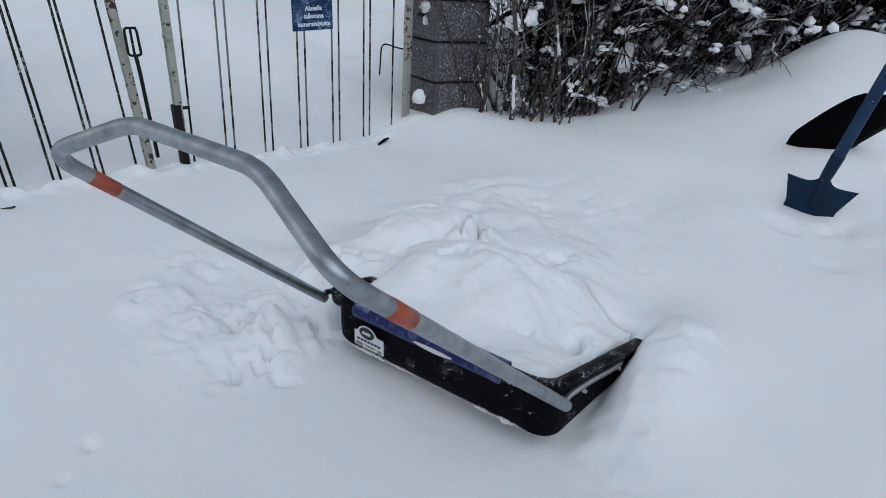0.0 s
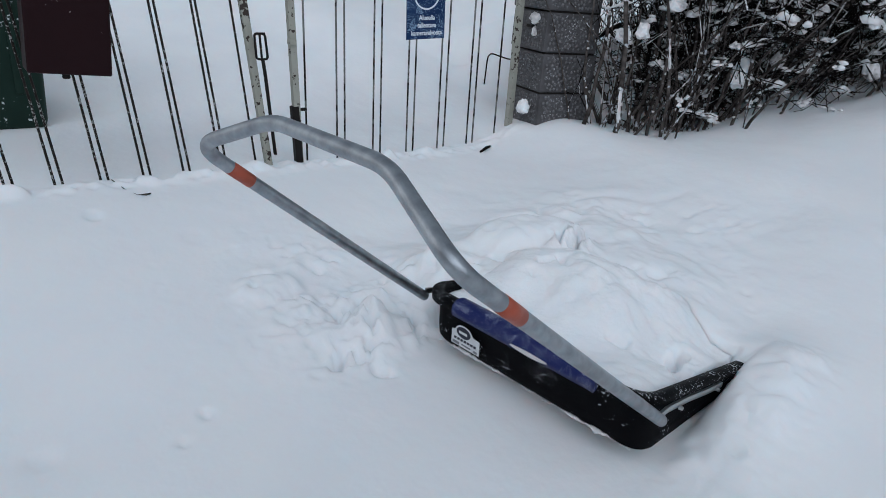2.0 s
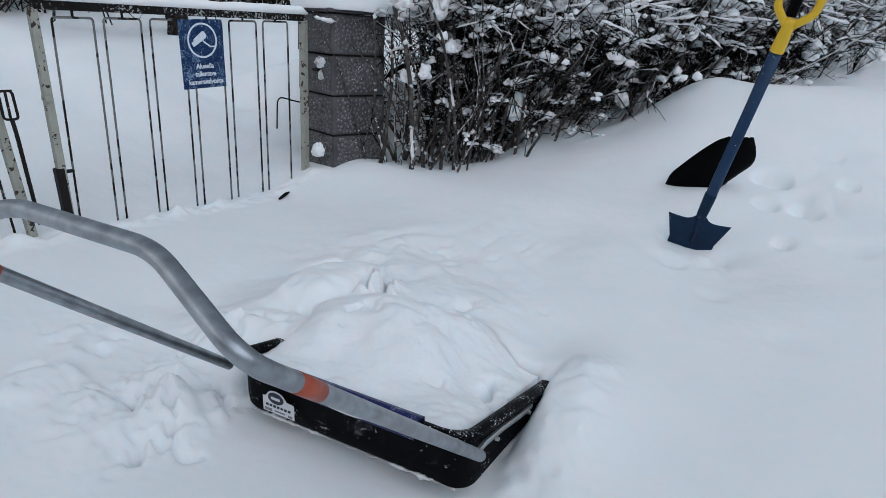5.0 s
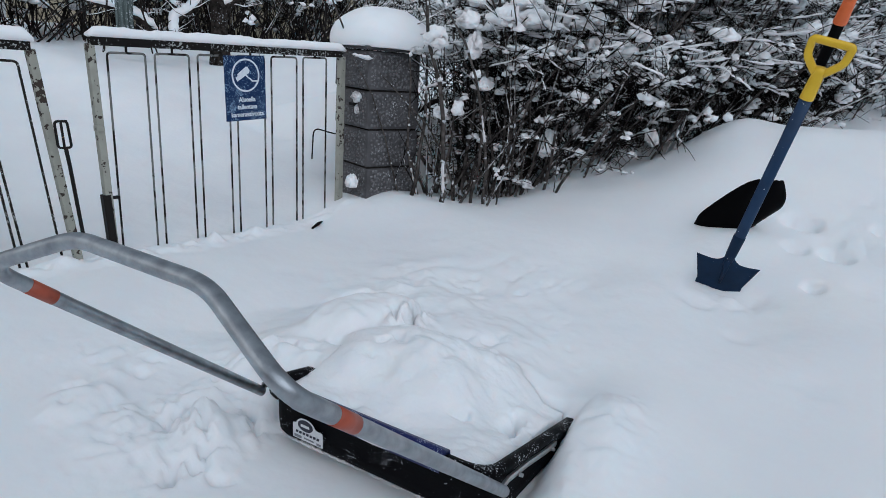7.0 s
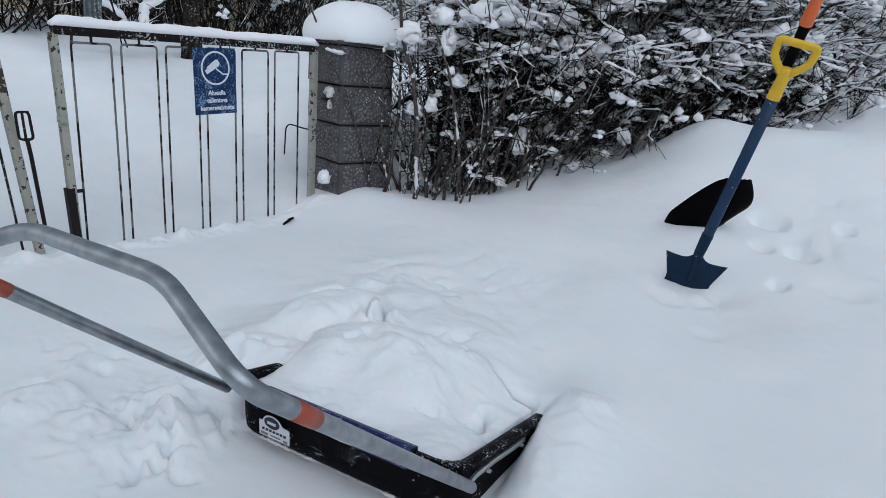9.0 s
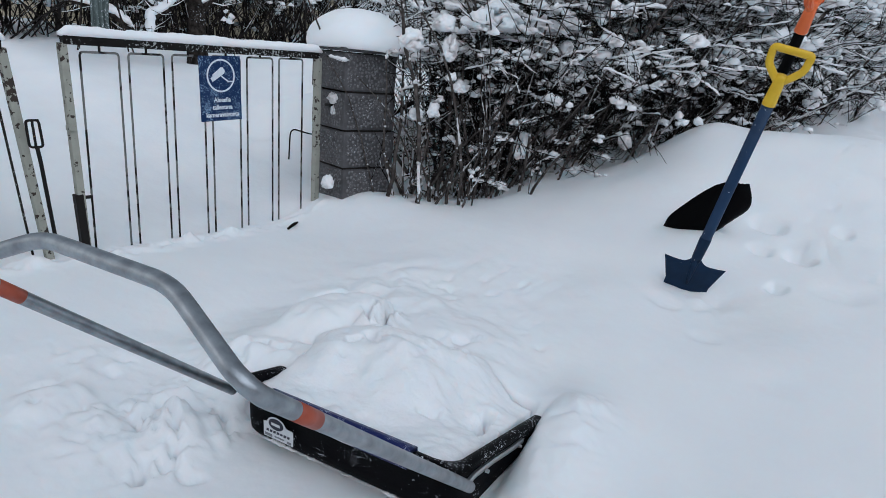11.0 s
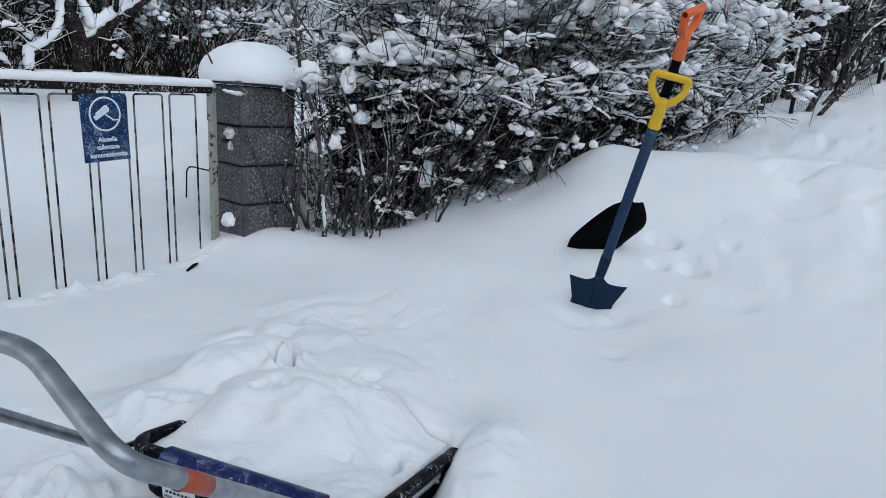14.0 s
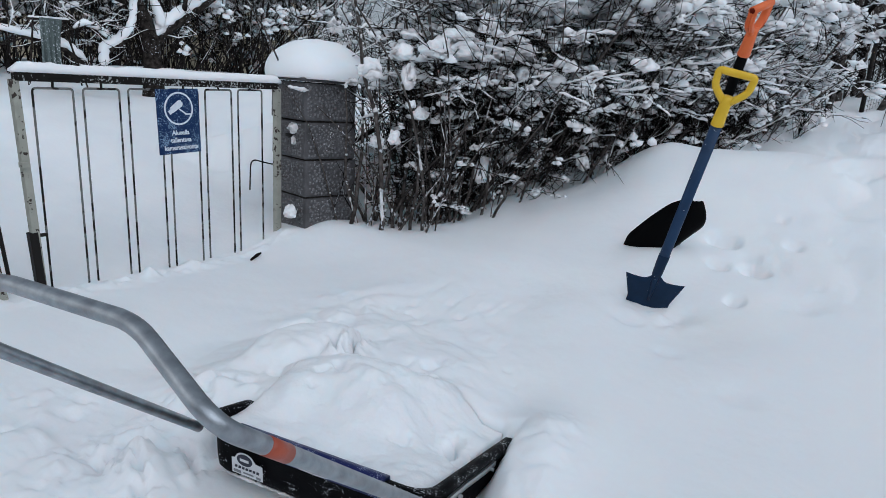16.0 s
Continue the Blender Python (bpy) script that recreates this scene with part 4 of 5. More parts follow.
def build_blue_shovel():
    shovel = thing("snow_shovel", "blue steel shovel with yellow D handle, stuck in snow", "shovel")
    foot, neck, yb = Vector((-0.405, 2.42, 0.69)), Vector((-0.402, 2.415, 0.768)), Vector((-0.240, 2.235, 1.360))
    m = aligned(neck, yb, (0.22, -1.0, 0.0))
    length = (yb - neck).length
    v, f = tubes([[(Vector((0, 0, 0.0)), 0.013), (Vector((0, 0, 0.05)), 0.0165), (Vector((0, 0, 0.12)), 0.0185), (Vector((0, 0, length + 0.03)), 0.0185)]], 14)
    v = [m @ Vector((p[0], p[1] * 0.75, p[2])) for p in v]
    link_mesh("shaft", v, f, BLUE_STEEL, shovel, "scuffed blue steel shaft")
    v, f = tubes([[(Vector((0, 0, 0.02)), 0.0165), (Vector((0, 0, 0.05)), 0.0185), (Vector((0, 0, 0.12)), 0.0205), (Vector((0, 0, 0.128)), 0.0200)]], 14)
    link_mesh("socket_sleeve", [m @ Vector((p[0], p[1] * 0.78, p[2])) for p in v], f, DARK_BLADE, shovel, "dark blue socket sleeve")
    d_grip(m @ Matrix.Translation((0, 0, length)), 0.106, 0.088, 0.082, 0.0115, YELLOW, shovel, "grip", 0.9).update_tag()
    # blade with swept shoulders, folded along its middle
    cols, rows_n = 25, 9
    verts, faces = [], []
    across = Vector((0.201, 0.07, -0.026)).normalized()
    rise = ((yb - neck) - across * (yb - neck).dot(across)).normalized()
    bm_frame = Matrix((across, rise.cross(across), rise)).transposed().to_4x4()
    bm_frame.translation = (-0.395, 2.409, 0.786)
    for side in (0, 1):
        for i in range(cols):
            u = -1 + 2 * i / (cols - 1)
            shoulder = -0.012 + 0.004 * abs(u) ** 3 + 0.045 * math.exp(-(abs(u) / 0.2) ** 1.6)
            for j in range(rows_n):
                t = j / (rows_n - 1)
                z = shoulder - (0.20 + shoulder) * t
                bow = -0.006 * abs(u) ** 1.6 + 0.007 * math.exp(-(u / 0.13) ** 2) * max(1 - 2.2 * t, 0)
                verts.append(bm_frame @ Vector((u * (0.108 - 0.06 * min(t, 0.5)), -bow + (0.0025 if side else 0), z)))
    n = cols * rows_n
    for i in range(cols - 1):
        for j in range(rows_n - 1):
            a = i * rows_n + j
            faces += [(a, a + 1, a + rows_n + 1, a + rows_n), (n + a + rows_n, n + a + rows_n + 1, n + a + 1, n + a)]
    ring = [i * rows_n for i in range(cols)] + [(cols - 1) * rows_n + j for j in range(1, rows_n)] + [i * rows_n + rows_n - 1 for i in range(cols - 2, -1, -1)] + [j for j in range(rows_n - 2, 0, -1)]
    for k in range(len(ring)):
        a, b = ring[k], ring[(k + 1) % len(ring)]
        faces.append((a, b, n + b, n + a))
    link_mesh("blade", verts, faces, DARK_BLADE, shovel, "dark blue steel blade dusted with snow")
    rib = bm_frame @ Vector((0, -0.004, -0.10))
    v, f = tubes([[(m @ Vector((0, 0, 0.03)), 0.014), (neck, 0.0125), (bm_frame @ Vector((0, -0.002, -0.03)), 0.010), (rib, 0.004)]], 10)
    link_mesh("socket", v, f, DARK_BLADE, shovel)


build_blue_shovel()


def build_black_shovel():
    shovel = thing("snow_shovel", "black plastic snow shovel with ribbed orange D handle", "shovel")
    root, head = Vector((-0.400, 2.70, 1.02)), Vector((-0.232, 2.42, 1.588))
    m = aligned(root, head, (0.95, -0.32, 0.0))
    length = (head - root).length
    v, f = tubes([[(Vector((0, 0, -0.05)), 0.017), (Vector((0, 0, length + 0.02)), 0.0165)]], 12)
    link_mesh("shaft", [m @ Vector(p) for p in v], f, SHOVEL_BLACK, shovel, "black shaft")
    wide, tall, socket, bar_r = 0.088, 0.082, 0.082, 0.0125
    grip = d_grip(m @ Matrix.Translation((0, 0, length)), wide, tall, socket, bar_r, ORANGE, shovel, "grip")
    top = length + socket + tall
    v, f = tubes([[(Vector((-wide / 2 - 0.012, 0, top)), bar_r), (Vector((wide / 2 + 0.012, 0, top)), bar_r)]], 14)
    link_mesh("crossbar", [m @ Vector(p) for p in v], f, ORANGE, grip)
    for side in (-1, 1):
        end = side * (wide / 2 + 0.012)
        # flat disc whose dark colour stands for the shaded hollow of the tube
        v, f = tubes([[(Vector((end, 0, top)), bar_r * 0.72), (Vector((end + side * 0.0008, 0, top)), bar_r * 0.72)]], 14)
        link_mesh("shade_disc", [m @ Vector(p) for p in v], f, HOLLOW_SHADE, grip, "dark red disc that paints the shade in the crossbar's hollow end")
        for k in range(5):
            dy = -0.0115 + 0.00575 * k
            out = math.sqrt(max(bar_r**2 - dy * dy, 0.0))
            rib = [m @ Vector((side * (wide / 2 * w + out), dy, length + socket + tall * s)) for w, s in ((0.55, 0.12), (0.78, 0.28), (0.93, 0.45), (0.97, 0.7), (0.99, 0.92))]
            v, f = tubes([[(q, 0.0019) for q in rib]], 6)
            link_mesh("rib", v, f, ORANGE, grip)
    # scooped blade with a rounded back
    cols, rows_n = 25, 17
    verts, faces = [], []
    frame_m = aligned((-0.390, 2.70, 1.05), (-0.30, 2.53, 1.5), (0.12, -1.0, 0.25)) @ pose(0, 0, 0, 6, 9, 0)
    for side in (0, 1):
        for i in range(cols):
            u = -1 + 2 * i / (cols - 1)
            for j in range(rows_n):
                t = j / (rows_n - 1)
                wide = 0.03 + 0.185 * min(t, 0.6) ** 0.75 if u < 0 else 0.050 + 0.046 * math.sin(math.pi * min(t / 0.72, 1.0))
                low = 0.43 if u < 0 else 0.43 - 0.14 * u**2
                drop = low * t + 0.012 * (1 - t) * abs(u) ** 3
                deep = (0.085 * (1 - abs(u) ** 2.2) + (0.11 * abs(u) if u < 0 else 0)) * (0.55 + 0.45 * t)
                rib_w = 0.0025 * math.cos(u * 22) * (1 if side else 0)
                verts.append(frame_m @ Vector((u * wide, 0.04 - deep + (0.004 if side else 0) + rib_w, 0.01 - drop)))
    n = cols * rows_n
    for i in range(cols - 1):
        for j in range(rows_n - 1):
            a = i * rows_n + j
            faces += [(a, a + 1, a + rows_n + 1, a + rows_n), (n + a + rows_n, n + a + rows_n + 1, n + a + 1, n + a)]
    ring = [i * rows_n for i in range(cols)] + [(cols - 1) * rows_n + j for j in range(1, rows_n)] + [i * rows_n + rows_n - 1 for i in range(cols - 2, -1, -1)] + [j for j in range(rows_n - 2, 0, -1)]
    for k in range(len(ring)):
        a, b = ring[k], ring[(k + 1) % len(ring)]
        faces.append((a, b, n + b, n + a))
    link_mesh("blade", verts, faces, SHOVEL_BLACK, shovel, "glossy black ribbed plastic blade")


build_black_shovel()


# ---- hedge ----
def curve_stem(rng, foot, length, lean, r0, bend=0.12, steps=9):
    p, d = Vector(foot), Vector((lean[0], lean[1], 1)).normalized()
    line = []
    for i in range(steps):
        s = i / (steps - 1)
        line.append((p.copy(), r0 * (1 - 0.65 * s)))
        d = (d + Vector((rng.gauss(0, bend), rng.gauss(0, bend), rng.gauss(0, bend * 0.5)))).normalized()
        p = p + d * length / (steps - 1)
    return line


def snow_along(rng, pts, fat, out, start, stop, grain=0.016):
    """Adds an uneven, broken ridge of snow that lies on a twig, between two shares of its length."""
    count, stop = len(pts) - 1, min(stop, 0.98)
    length = sum((b - a).length for a, b in zip(pts, pts[1:]))
    n = max(4, int((stop - start) * length / grain))
    line, wide = [], 1.0
    for i in range(n):
        s = start + (stop - start) * i / (n - 1)
        k = min(int(s * count), count - 1)
        steep = abs((pts[k + 1] - pts[k]).normalized().z)
        wide = 0.55 * wide + 0.45 * rng.choice((0.25, 0.6, 1.0, 1.2, 1.8))
        w = fat * wide * (0.45 if i in (0, n - 1) else 1.0) * max(0.2, 1.15 - 1.1 * steep)
        line.append((pts[k].lerp(pts[k + 1], s * count - k) + Vector((rng.gauss(0, 0.2) * fat, rng.gauss(0, 0.2) * fat, w * 0.7)), w))
    out.append(line)


def build_shrub(seed, tall, stems_n, twigs_n, snow_share, spread=0.2, lean=0.16, thick=(0.006, 0.016), fat_range=(0.0045, 0.0085), label="leafless dark hedge shrub loaded with fresh snow", group="shrubs of the hedge", pads=40, bark=None, flat_top=0.0, clear=-9.0, sway=0.2, grain=0.016):
    """One leafless shrub: stems, a tangle of twigs, and snow lying on the twigs. flat_top: the height at which it is clipped level; clear: how far it may reach towards the gate."""
    rng = random.Random(seed)
    shrub = thing("shrub", label, "shrub", group=group)
    stems, twigs, snow, lumps = [], [], [], []
    for number in range(stems_n):
        foot = Vector((rng.gauss(0, spread * 0.5), rng.gauss(0, spread * 0.6), -0.12))
        line = curve_stem(rng, foot, tall * rng.uniform(0.55, 1.1), (foot.x * 1.1 + rng.gauss(0, 0.14), max(foot.y + lean + rng.gauss(0, sway), -0.12)), rng.uniform(*thick) * (1.35 if rng.random() < 0.3 else 0.9))
        if flat_top:
            line = [(q, r) for q, r in line if q.z < flat_top]
        stems.append(line)
    for line in stems:
        v, f = tubes([line], 6)
        link_mesh("stem", v, f, bark or BARK, shrub)
        if rng.random() < 0.6:
            # snow plastered along the upper side of the stem
            k0 = rng.randrange(1, max(2, len(line) - 3))
            ridge = []
            for q, r in line[k0 : k0 + rng.choice((2, 3, 3))]:
                ridge.append(q + Vector((r * 0.7, -r * 0.9, r * 0.4)))
            if len(ridge) > 1:
                bits, wide = [], line[k0][1] * rng.uniform(0.5, 1.0)
                for a, b in zip(ridge, ridge[1:]):
                    bits += [(a.lerp(b, i / 7), wide * rng.uniform(0.15, 1.25)) for i in range(7)]
                snow.append(bits)
        for _ in range(5):
            k = rng.randrange(1, len(line) - 1)
            q, r = line[k]
            lumps.append((q.lerp(line[k + 1][0], rng.random()) + Vector((r * rng.uniform(0.2, 0.8), -r * 0.3, r)), (r * rng.uniform(0.5, 0.9), r * rng.uniform(0.6, 1.4), r * rng.uniform(0.7, 2.2))))
    for _ in range(twigs_n):
        line = rng.choice(stems)
        k = rng.choices(range(1, len(line)), [0.5 + i**1.4 for i in range(1, len(line))])[0]
        p, r = line[k][0].copy(), line[k][1]
        a = rng.uniform(0, 2 * math.pi)
        high = p.z > tall * 0.45
        rise = rng.uniform(-0.25, 0.4) if high else rng.uniform(0.1, 1.3)
        d = Vector((math.cos(a), math.sin(a) + lean, rise)).normalized()
        size, n = rng.uniform(0.14, 0.42), 5
        pts = []
        for i in range(n):
            pts.append((p.copy(), max(r * 0.5 * (1 - 0.7 * i / (n - 1)), 0.0023)))
            d = (d + Vector((rng.gauss(0, 0.3), rng.gauss(0, 0.3), rng.gauss(0.0, 0.22)))).normalized()
            if flat_top and p.z > flat_top - 0.04:
                d.z = min(d.z, 0.05)
            p = p + d * size / (n - 1)
        if p.y < clear:
            continue
        twigs.append(pts)
        for _ in range(rng.choice((3, 4, 5, 6))):
            i = rng.randrange(1, n)
            q = pts[i][0]
            e = (d + Vector((rng.gauss(0, 0.7), rng.gauss(0, 0.7), rng.gauss(0.1, 0.5)))).normalized()
            ln = rng.uniform(0.05, 0.2)
            shoot = [(q, 0.0020), (q + e * ln * 0.5 + Vector((0, 0, rng.gauss(0, 0.01))), 0.0018), (q + e * ln, 0.0014)]
            twigs.append(shoot)
            if high and abs(e.z) < 0.6 and rng.random() < snow_share * 0.45:
                snow_along(rng, [q for q, _ in shoot], rng.uniform(*fat_range) * 0.8, snow, 0.15, 1.0, grain)
        if p.z > tall * 0.2 and rng.random() < snow_share * (1.0 if high else 0.75):
            a0 = rng.uniform(0, 0.4)
            snow_along(rng, [q for q, _ in pts], rng.uniform(*fat_range), snow, a0, a0 + rng.uniform(0.35, 0.7), grain)
    tops = [t for t in twigs if len(t) == 5 and t[2][0].z > tall * 0.5]
    lows = [t for t in twigs if len(t) == 5 and t[2][0].z < tall * 0.55] or tops
    pieces = []
    crown = [t for t in tops if flat_top and t[2][0].z > flat_top * 0.82] or tops
    for k in range(pads):
        q = rng.choice((lows, tops, crown)[k % 3])[rng.randrange(1, 5)][0]
        s = (0.02 + 0.034 * rng.random() ** 1.6) * (tall / 1.36) ** 1.3 * (0.75, 1.05, 1.15)[k % 3]
        pieces += clump(rng, q + Vector((0, 0, s * 0.2)), (s * rng.uniform(0.8, 1.2), s * rng.uniform(0.9, 1.6), s * rng.uniform(0.6, 1.2)), 5, 0.7)
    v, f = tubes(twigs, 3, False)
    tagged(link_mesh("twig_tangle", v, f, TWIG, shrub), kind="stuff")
    v, f = joined(tubes(snow, 4, False), blobs(lumps, 0.7, COARSE), blobs(pieces, 0.7, COARSE))
    tagged(link_mesh("twig_snow", v, f, SNOW, shrub, "snow lying along the twigs"), kind="stuff")
    return shrub


def plant(models, places, rng, scale=(1.0, 1.15), turn=25, root=None):
    """Sets the models at the first places and copies of them at the others, on the snow or rooted below it."""
    for k, (x, y) in enumerate(places):
        s = rng.uniform(*scale)
        m = Matrix.Translation((x, y, height(x, y) if root is None else min(root, height(x, y)))) @ pose(0, 0, 0, 0, 0, rng.uniform(-turn, turn) - 10)
        ob = models[k] if k < len(models) else copy_thing(models[k % len(models)], m)
        ob.scale = (s, s, s)
        ob.matrix_basis = m @ Matrix.Diagonal((s, s, s, 1))


rng = random.Random(21)
front_models = [build_shrub(100 + k, 1.42, 19, 230, 0.9, lean=0.12, thick=(0.003, 0.011), flat_top=1.42, clear=-0.2, sway=0.34, pads=135) for k in range(4)]
front_spots = [(float(hedge_x(q)) + dx, q) for q, dx in ((2.72, -0.1), (2.8, 0.02), (2.9, 0.0), (3.0, -0.1), (3.12, -0.03), (3.25, -0.1), (3.32, -0.4))]
plant(front_models, front_spots, rng, (0.97, 1.05), 25, 0.68)
hedge_models = [build_shrub(140 + k, 1.62, 17, 230, 0.9, lean=0.5, thick=(0.003, 0.011), flat_top=1.42, sway=0.3, pads=140) for k in range(6)]
spots = []
y = 3.36
while y < 5.4:
    for off in (-0.13, -0.5) if y > 4.1 and len(spots) % 3 else (-0.13,):
        spots.append((float(hedge_x(y)) + off - (0.1 if y > 4.6 else 0.0) + rng.gauss(0, 0.06), y + rng.gauss(0, 0.05)))
    y += 0.19 if y < 5.0 else 0.24
plant(hedge_models, spots, rng, (0.97, 1.06), 25, 0.68)

# leaning lilac trunks at the far end of the hedge
lean_models = [build_shrub(300 + k, 1.9, 9, 110, 0.6, 0.3, 0.75, (0.012, 0.03), (0.004, 0.008), "old shrub with thick leaning snowy trunks", "leaning shrubs", 14) for k in range(3)]
plant(lean_models, [(float(hedge_x(q)) + rng.uniform(-0.5, 0.0), q) for q in (5.9, 6.4, 6.9, 7.4, 7.9, 8.5, 9.2)], rng, (0.85, 1.1))

# thicket behind the yard and behind the hedge
wood_models = [build_shrub(400 + k, 2.9, 30, 260, 0.8, 0.7, 0.05, (0.004, 0.013), (0.007, 0.015), "tall tangled leafless bush with snow on its twigs", "bushes behind the yard", 150, WOOD_BARK, grain=0.045) for k in range(4)]
spots = []
for x in (-9.5, -10.9):
    q = -1.0
    while q < 10.5:
        spots.append((x + rng.uniform(-0.4, 0.4), q + rng.uniform(-0.3, 0.3)))
        q += 0.7
plant(wood_models, spots, rng, (1.0, 1.35), 180)
dark_models = [build_shrub(440 + k, 2.7, 26, 260, 0.45, 0.6, 0.05, (0.004, 0.013), (0.005, 0.009), "tall dark leafless bush with a little snow", "dark bushes behind the hedge", 14, WOOD_BARK, grain=0.045) for k in range(2)]
spots = [(float(hedge_x(q)) - 2.4 + rng.uniform(-0.4, 0.4), float(q) + rng.uniform(-0.3, 0.3)) for q in np.arange(6.2, 12.0, 0.75)]
plant(dark_models, spots, rng, (1.0, 1.35), 180)


def snow_lump(name, label, centre, size, seed):
    random.seed(seed)
    rng = random.Random(seed)
    v, f = joined(blobs([(centre, size)], 0.38, FINE), blobs(clump(rng, centre, size, 3, 0.4)[1:], 0.5, round_ball(3)))
    return tagged(link_mesh(name, v, f, SNOW), label, "snow", group="snow clumps in the hedge")


clumps = [(-1.61, 2.65, 1.58, 0.089, 0.056), (-1.56, 2.82, 1.59, 0.115, 0.069), (-1.48, 2.98, 1.6, 0.107, 0.053), (-1.4, 3.13, 1.62, 0.073, 0.043), (-1.5, 2.93, 1.71, 0.071, 0.059), (-1.58, 2.74, 1.65, 0.074, 0.037), (-1.8, 2.39, 1.46, 0.065, 0.059), (-1.69, 2.54, 1.43, 0.041, 0.066), (-1.67, 2.55, 1.32, 0.03, 0.022), (-1.7, 2.66, 1.27, 0.042, 0.034), (-1.82, 2.49, 1.13, 0.039, 0.036), (-1.77, 2.56, 1.15, 0.036, 0.045), (-1.4, 3.14, 1.5, 0.046, 0.049), (-1.43, 3.07, 1.42, 0.03, 0.042), (-1.32, 3.28, 1.44, 0.053, 0.047), (-1.54, 3.05, 0.98, 0.064, 0.079), (-1.62, 2.89, 1.16, 0.021, 0.05), (-1.46, 3.2, 1.06, 0.031, 0.047), (-1.71, 2.51, 1.55, 0.054, 0.049), (-1.39, 3.33, 1.04, 0.032, 0.032), (-1.16, 3.5, 1.055, 0.045, 0.055)]
for k, (x, y, z, w, t) in enumerate(clumps):
    snow_lump("snow_clump", "round clump of snow caught in the hedge twigs", (x, y, z), (w * 0.75, w, t), 50 + k)
snow_lump("snow_clump", "small clump of snow on the gate hinge", (-2.20, 2.315, 1.16), (0.03, 0.025, 0.035), 90)
snow_lump("snow_clump", "small clump of snow on the gate hinge", (-2.20, 2.325, 1.10), (0.022, 0.02, 0.03), 91)
snow_lump("snow_clump", "clump of snow at the pillar's foot", (-2.16, 2.262, 0.755), (0.03, 0.03, 0.045), 92)


# ---- apple tree in the yard ----
def build_tree():
    tree = thing("apple_tree", "old dark apple tree with thick snow on its limbs", "tree")
    base = Vector((-6.0, 4.03, height(-6.0, 4.03) - 0.1))
    P = lambda y, z, dx=0.0: Vector((-6.0 + dx, y, z))  # noqa: E731
    trunk = [(base, 0.15), (P(4.02, 1.41), 0.105), (P(4.02, 1.63), 0.10), (P(3.96, 1.83), 0.085), (P(3.88, 1.97), 0.08), (P(3.78, 2.07), 0.075), (P(3.72, 2.25), 0.06), (P(3.7, 2.9, 0.2), 0.04)]
    v, f = tubes([[(q, r * 0.8) for q, r in trunk]], 14)
    link_mesh("trunk", v, f, TREE_BARK, tree)
    limbs = [
        [(P(4.0, 1.6), 0.09), (P(4.16, 1.76), 0.08), (P(4.35, 1.92, 0.05), 0.07), (P(4.54, 2.07, 0.1), 0.06), (P(4.74, 2.23, 0.15), 0.05), (P(5.1, 2.5, 0.2), 0.035), (P(5.6, 2.75, 0.3), 0.015)],
        [(P(3.86, 1.98), 0.06), (P(3.62, 2.04, -0.05), 0.05), (P(3.45, 2.1, -0.1), 0.045), (P(3.1, 2.15, -0.1), 0.03), (P(2.7, 2.3, -0.2), 0.015)],
        [(P(3.4, 1.3, 0.2), 0.055), (P(3.41, 1.5, 0.2), 0.05), (P(3.55, 1.58, 0.2), 0.045), (P(3.69, 1.69, 0.15), 0.04), (P(3.76, 1.8, 0.1), 0.03), (P(3.8, 1.95, 0.05), 0.025), (P(3.83, 2.1, 0.05), 0.02)],
        [(P(3.5, 1.57, 0.2), 0.03), (P(3.36, 1.68, 0.2), 0.025), (P(3.24, 1.71, 0.2), 0.02), (P(3.12, 1.66, 0.2), 0.014)],
        [(P(3.3, 1.38, 0.1), 0.04), (P(3.14, 1.49, 0.1), 0.035), (P(2.95, 1.55, 0.1), 0.03), (P(2.75, 1.58, 0.1), 0.02), (P(2.4, 1.66, 0), 0.01)],
        [(P(3.0, 1.95, -0.1), 0.035), (P(3.12, 1.91, -0.1), 0.035), (P(3.23, 1.96, -0.1), 0.035), (P(3.37, 2.08, -0.1), 0.03)],
        [(P(4.35, 1.92, 0.05), 0.035), (P(4.28, 2.15, 0.2), 0.03), (P(4.3, 2.5, 0.3), 0.02)],
    ]
    rng = random.Random(8)
    snow, twigs = [], []
    for limb in limbs:
        v, f = tubes([[(q, r * 0.8) for q, r in limb]], 9)
        link_mesh("limb", v, f, TREE_BARK, tree)
        strip = []
        fine = []
        for (p, r), (q, s) in zip(limb, limb[1:]):
            for k in range(5):
                fine.append((p.lerp(q, k / 5), r + (s - r) * k / 5))
        for i, (p, r) in enumerate(fine):
            w = (0.018 + r * 0.6) * rng.uniform(0.85, 1.15) * min(1.0, 0.3 + 0.35 * min(i, len(fine) - 1 - i))
            strip.append((p + Vector((0.01, 0, r * 0.6 + w * 0.55)), w))
        snow.append(strip)
        for _ in range(44):
            p, r = rng.choice(fine)
            d = Vector((rng.gauss(0, 0.7), rng.gauss(0, 0.7), rng.uniform(-0.3, 0.9))).normalized()
            pts, q = [], p.copy()
            size = rng.uniform(0.12, 0.42)
            for i in range(5):
                pts.append((q.copy(), 0.0045 * (1 - 0.17 * i)))
                d = (d + Vector((rng.gauss(0, 0.25), rng.gauss(0, 0.25), rng.gauss(0, 0.25)))).normalized()
                q = q + d * size / 4
            twigs.append(pts)
            if rng.random() < 0.35:
                snow.append([(a + Vector((0, 0, 0.006)), 0.0045 * (0.4, 1, 1.3, 0.7, 0.3)[i] * rng.uniform(0.6, 1.4)) for i, (a, _) in enumerate(pts)])
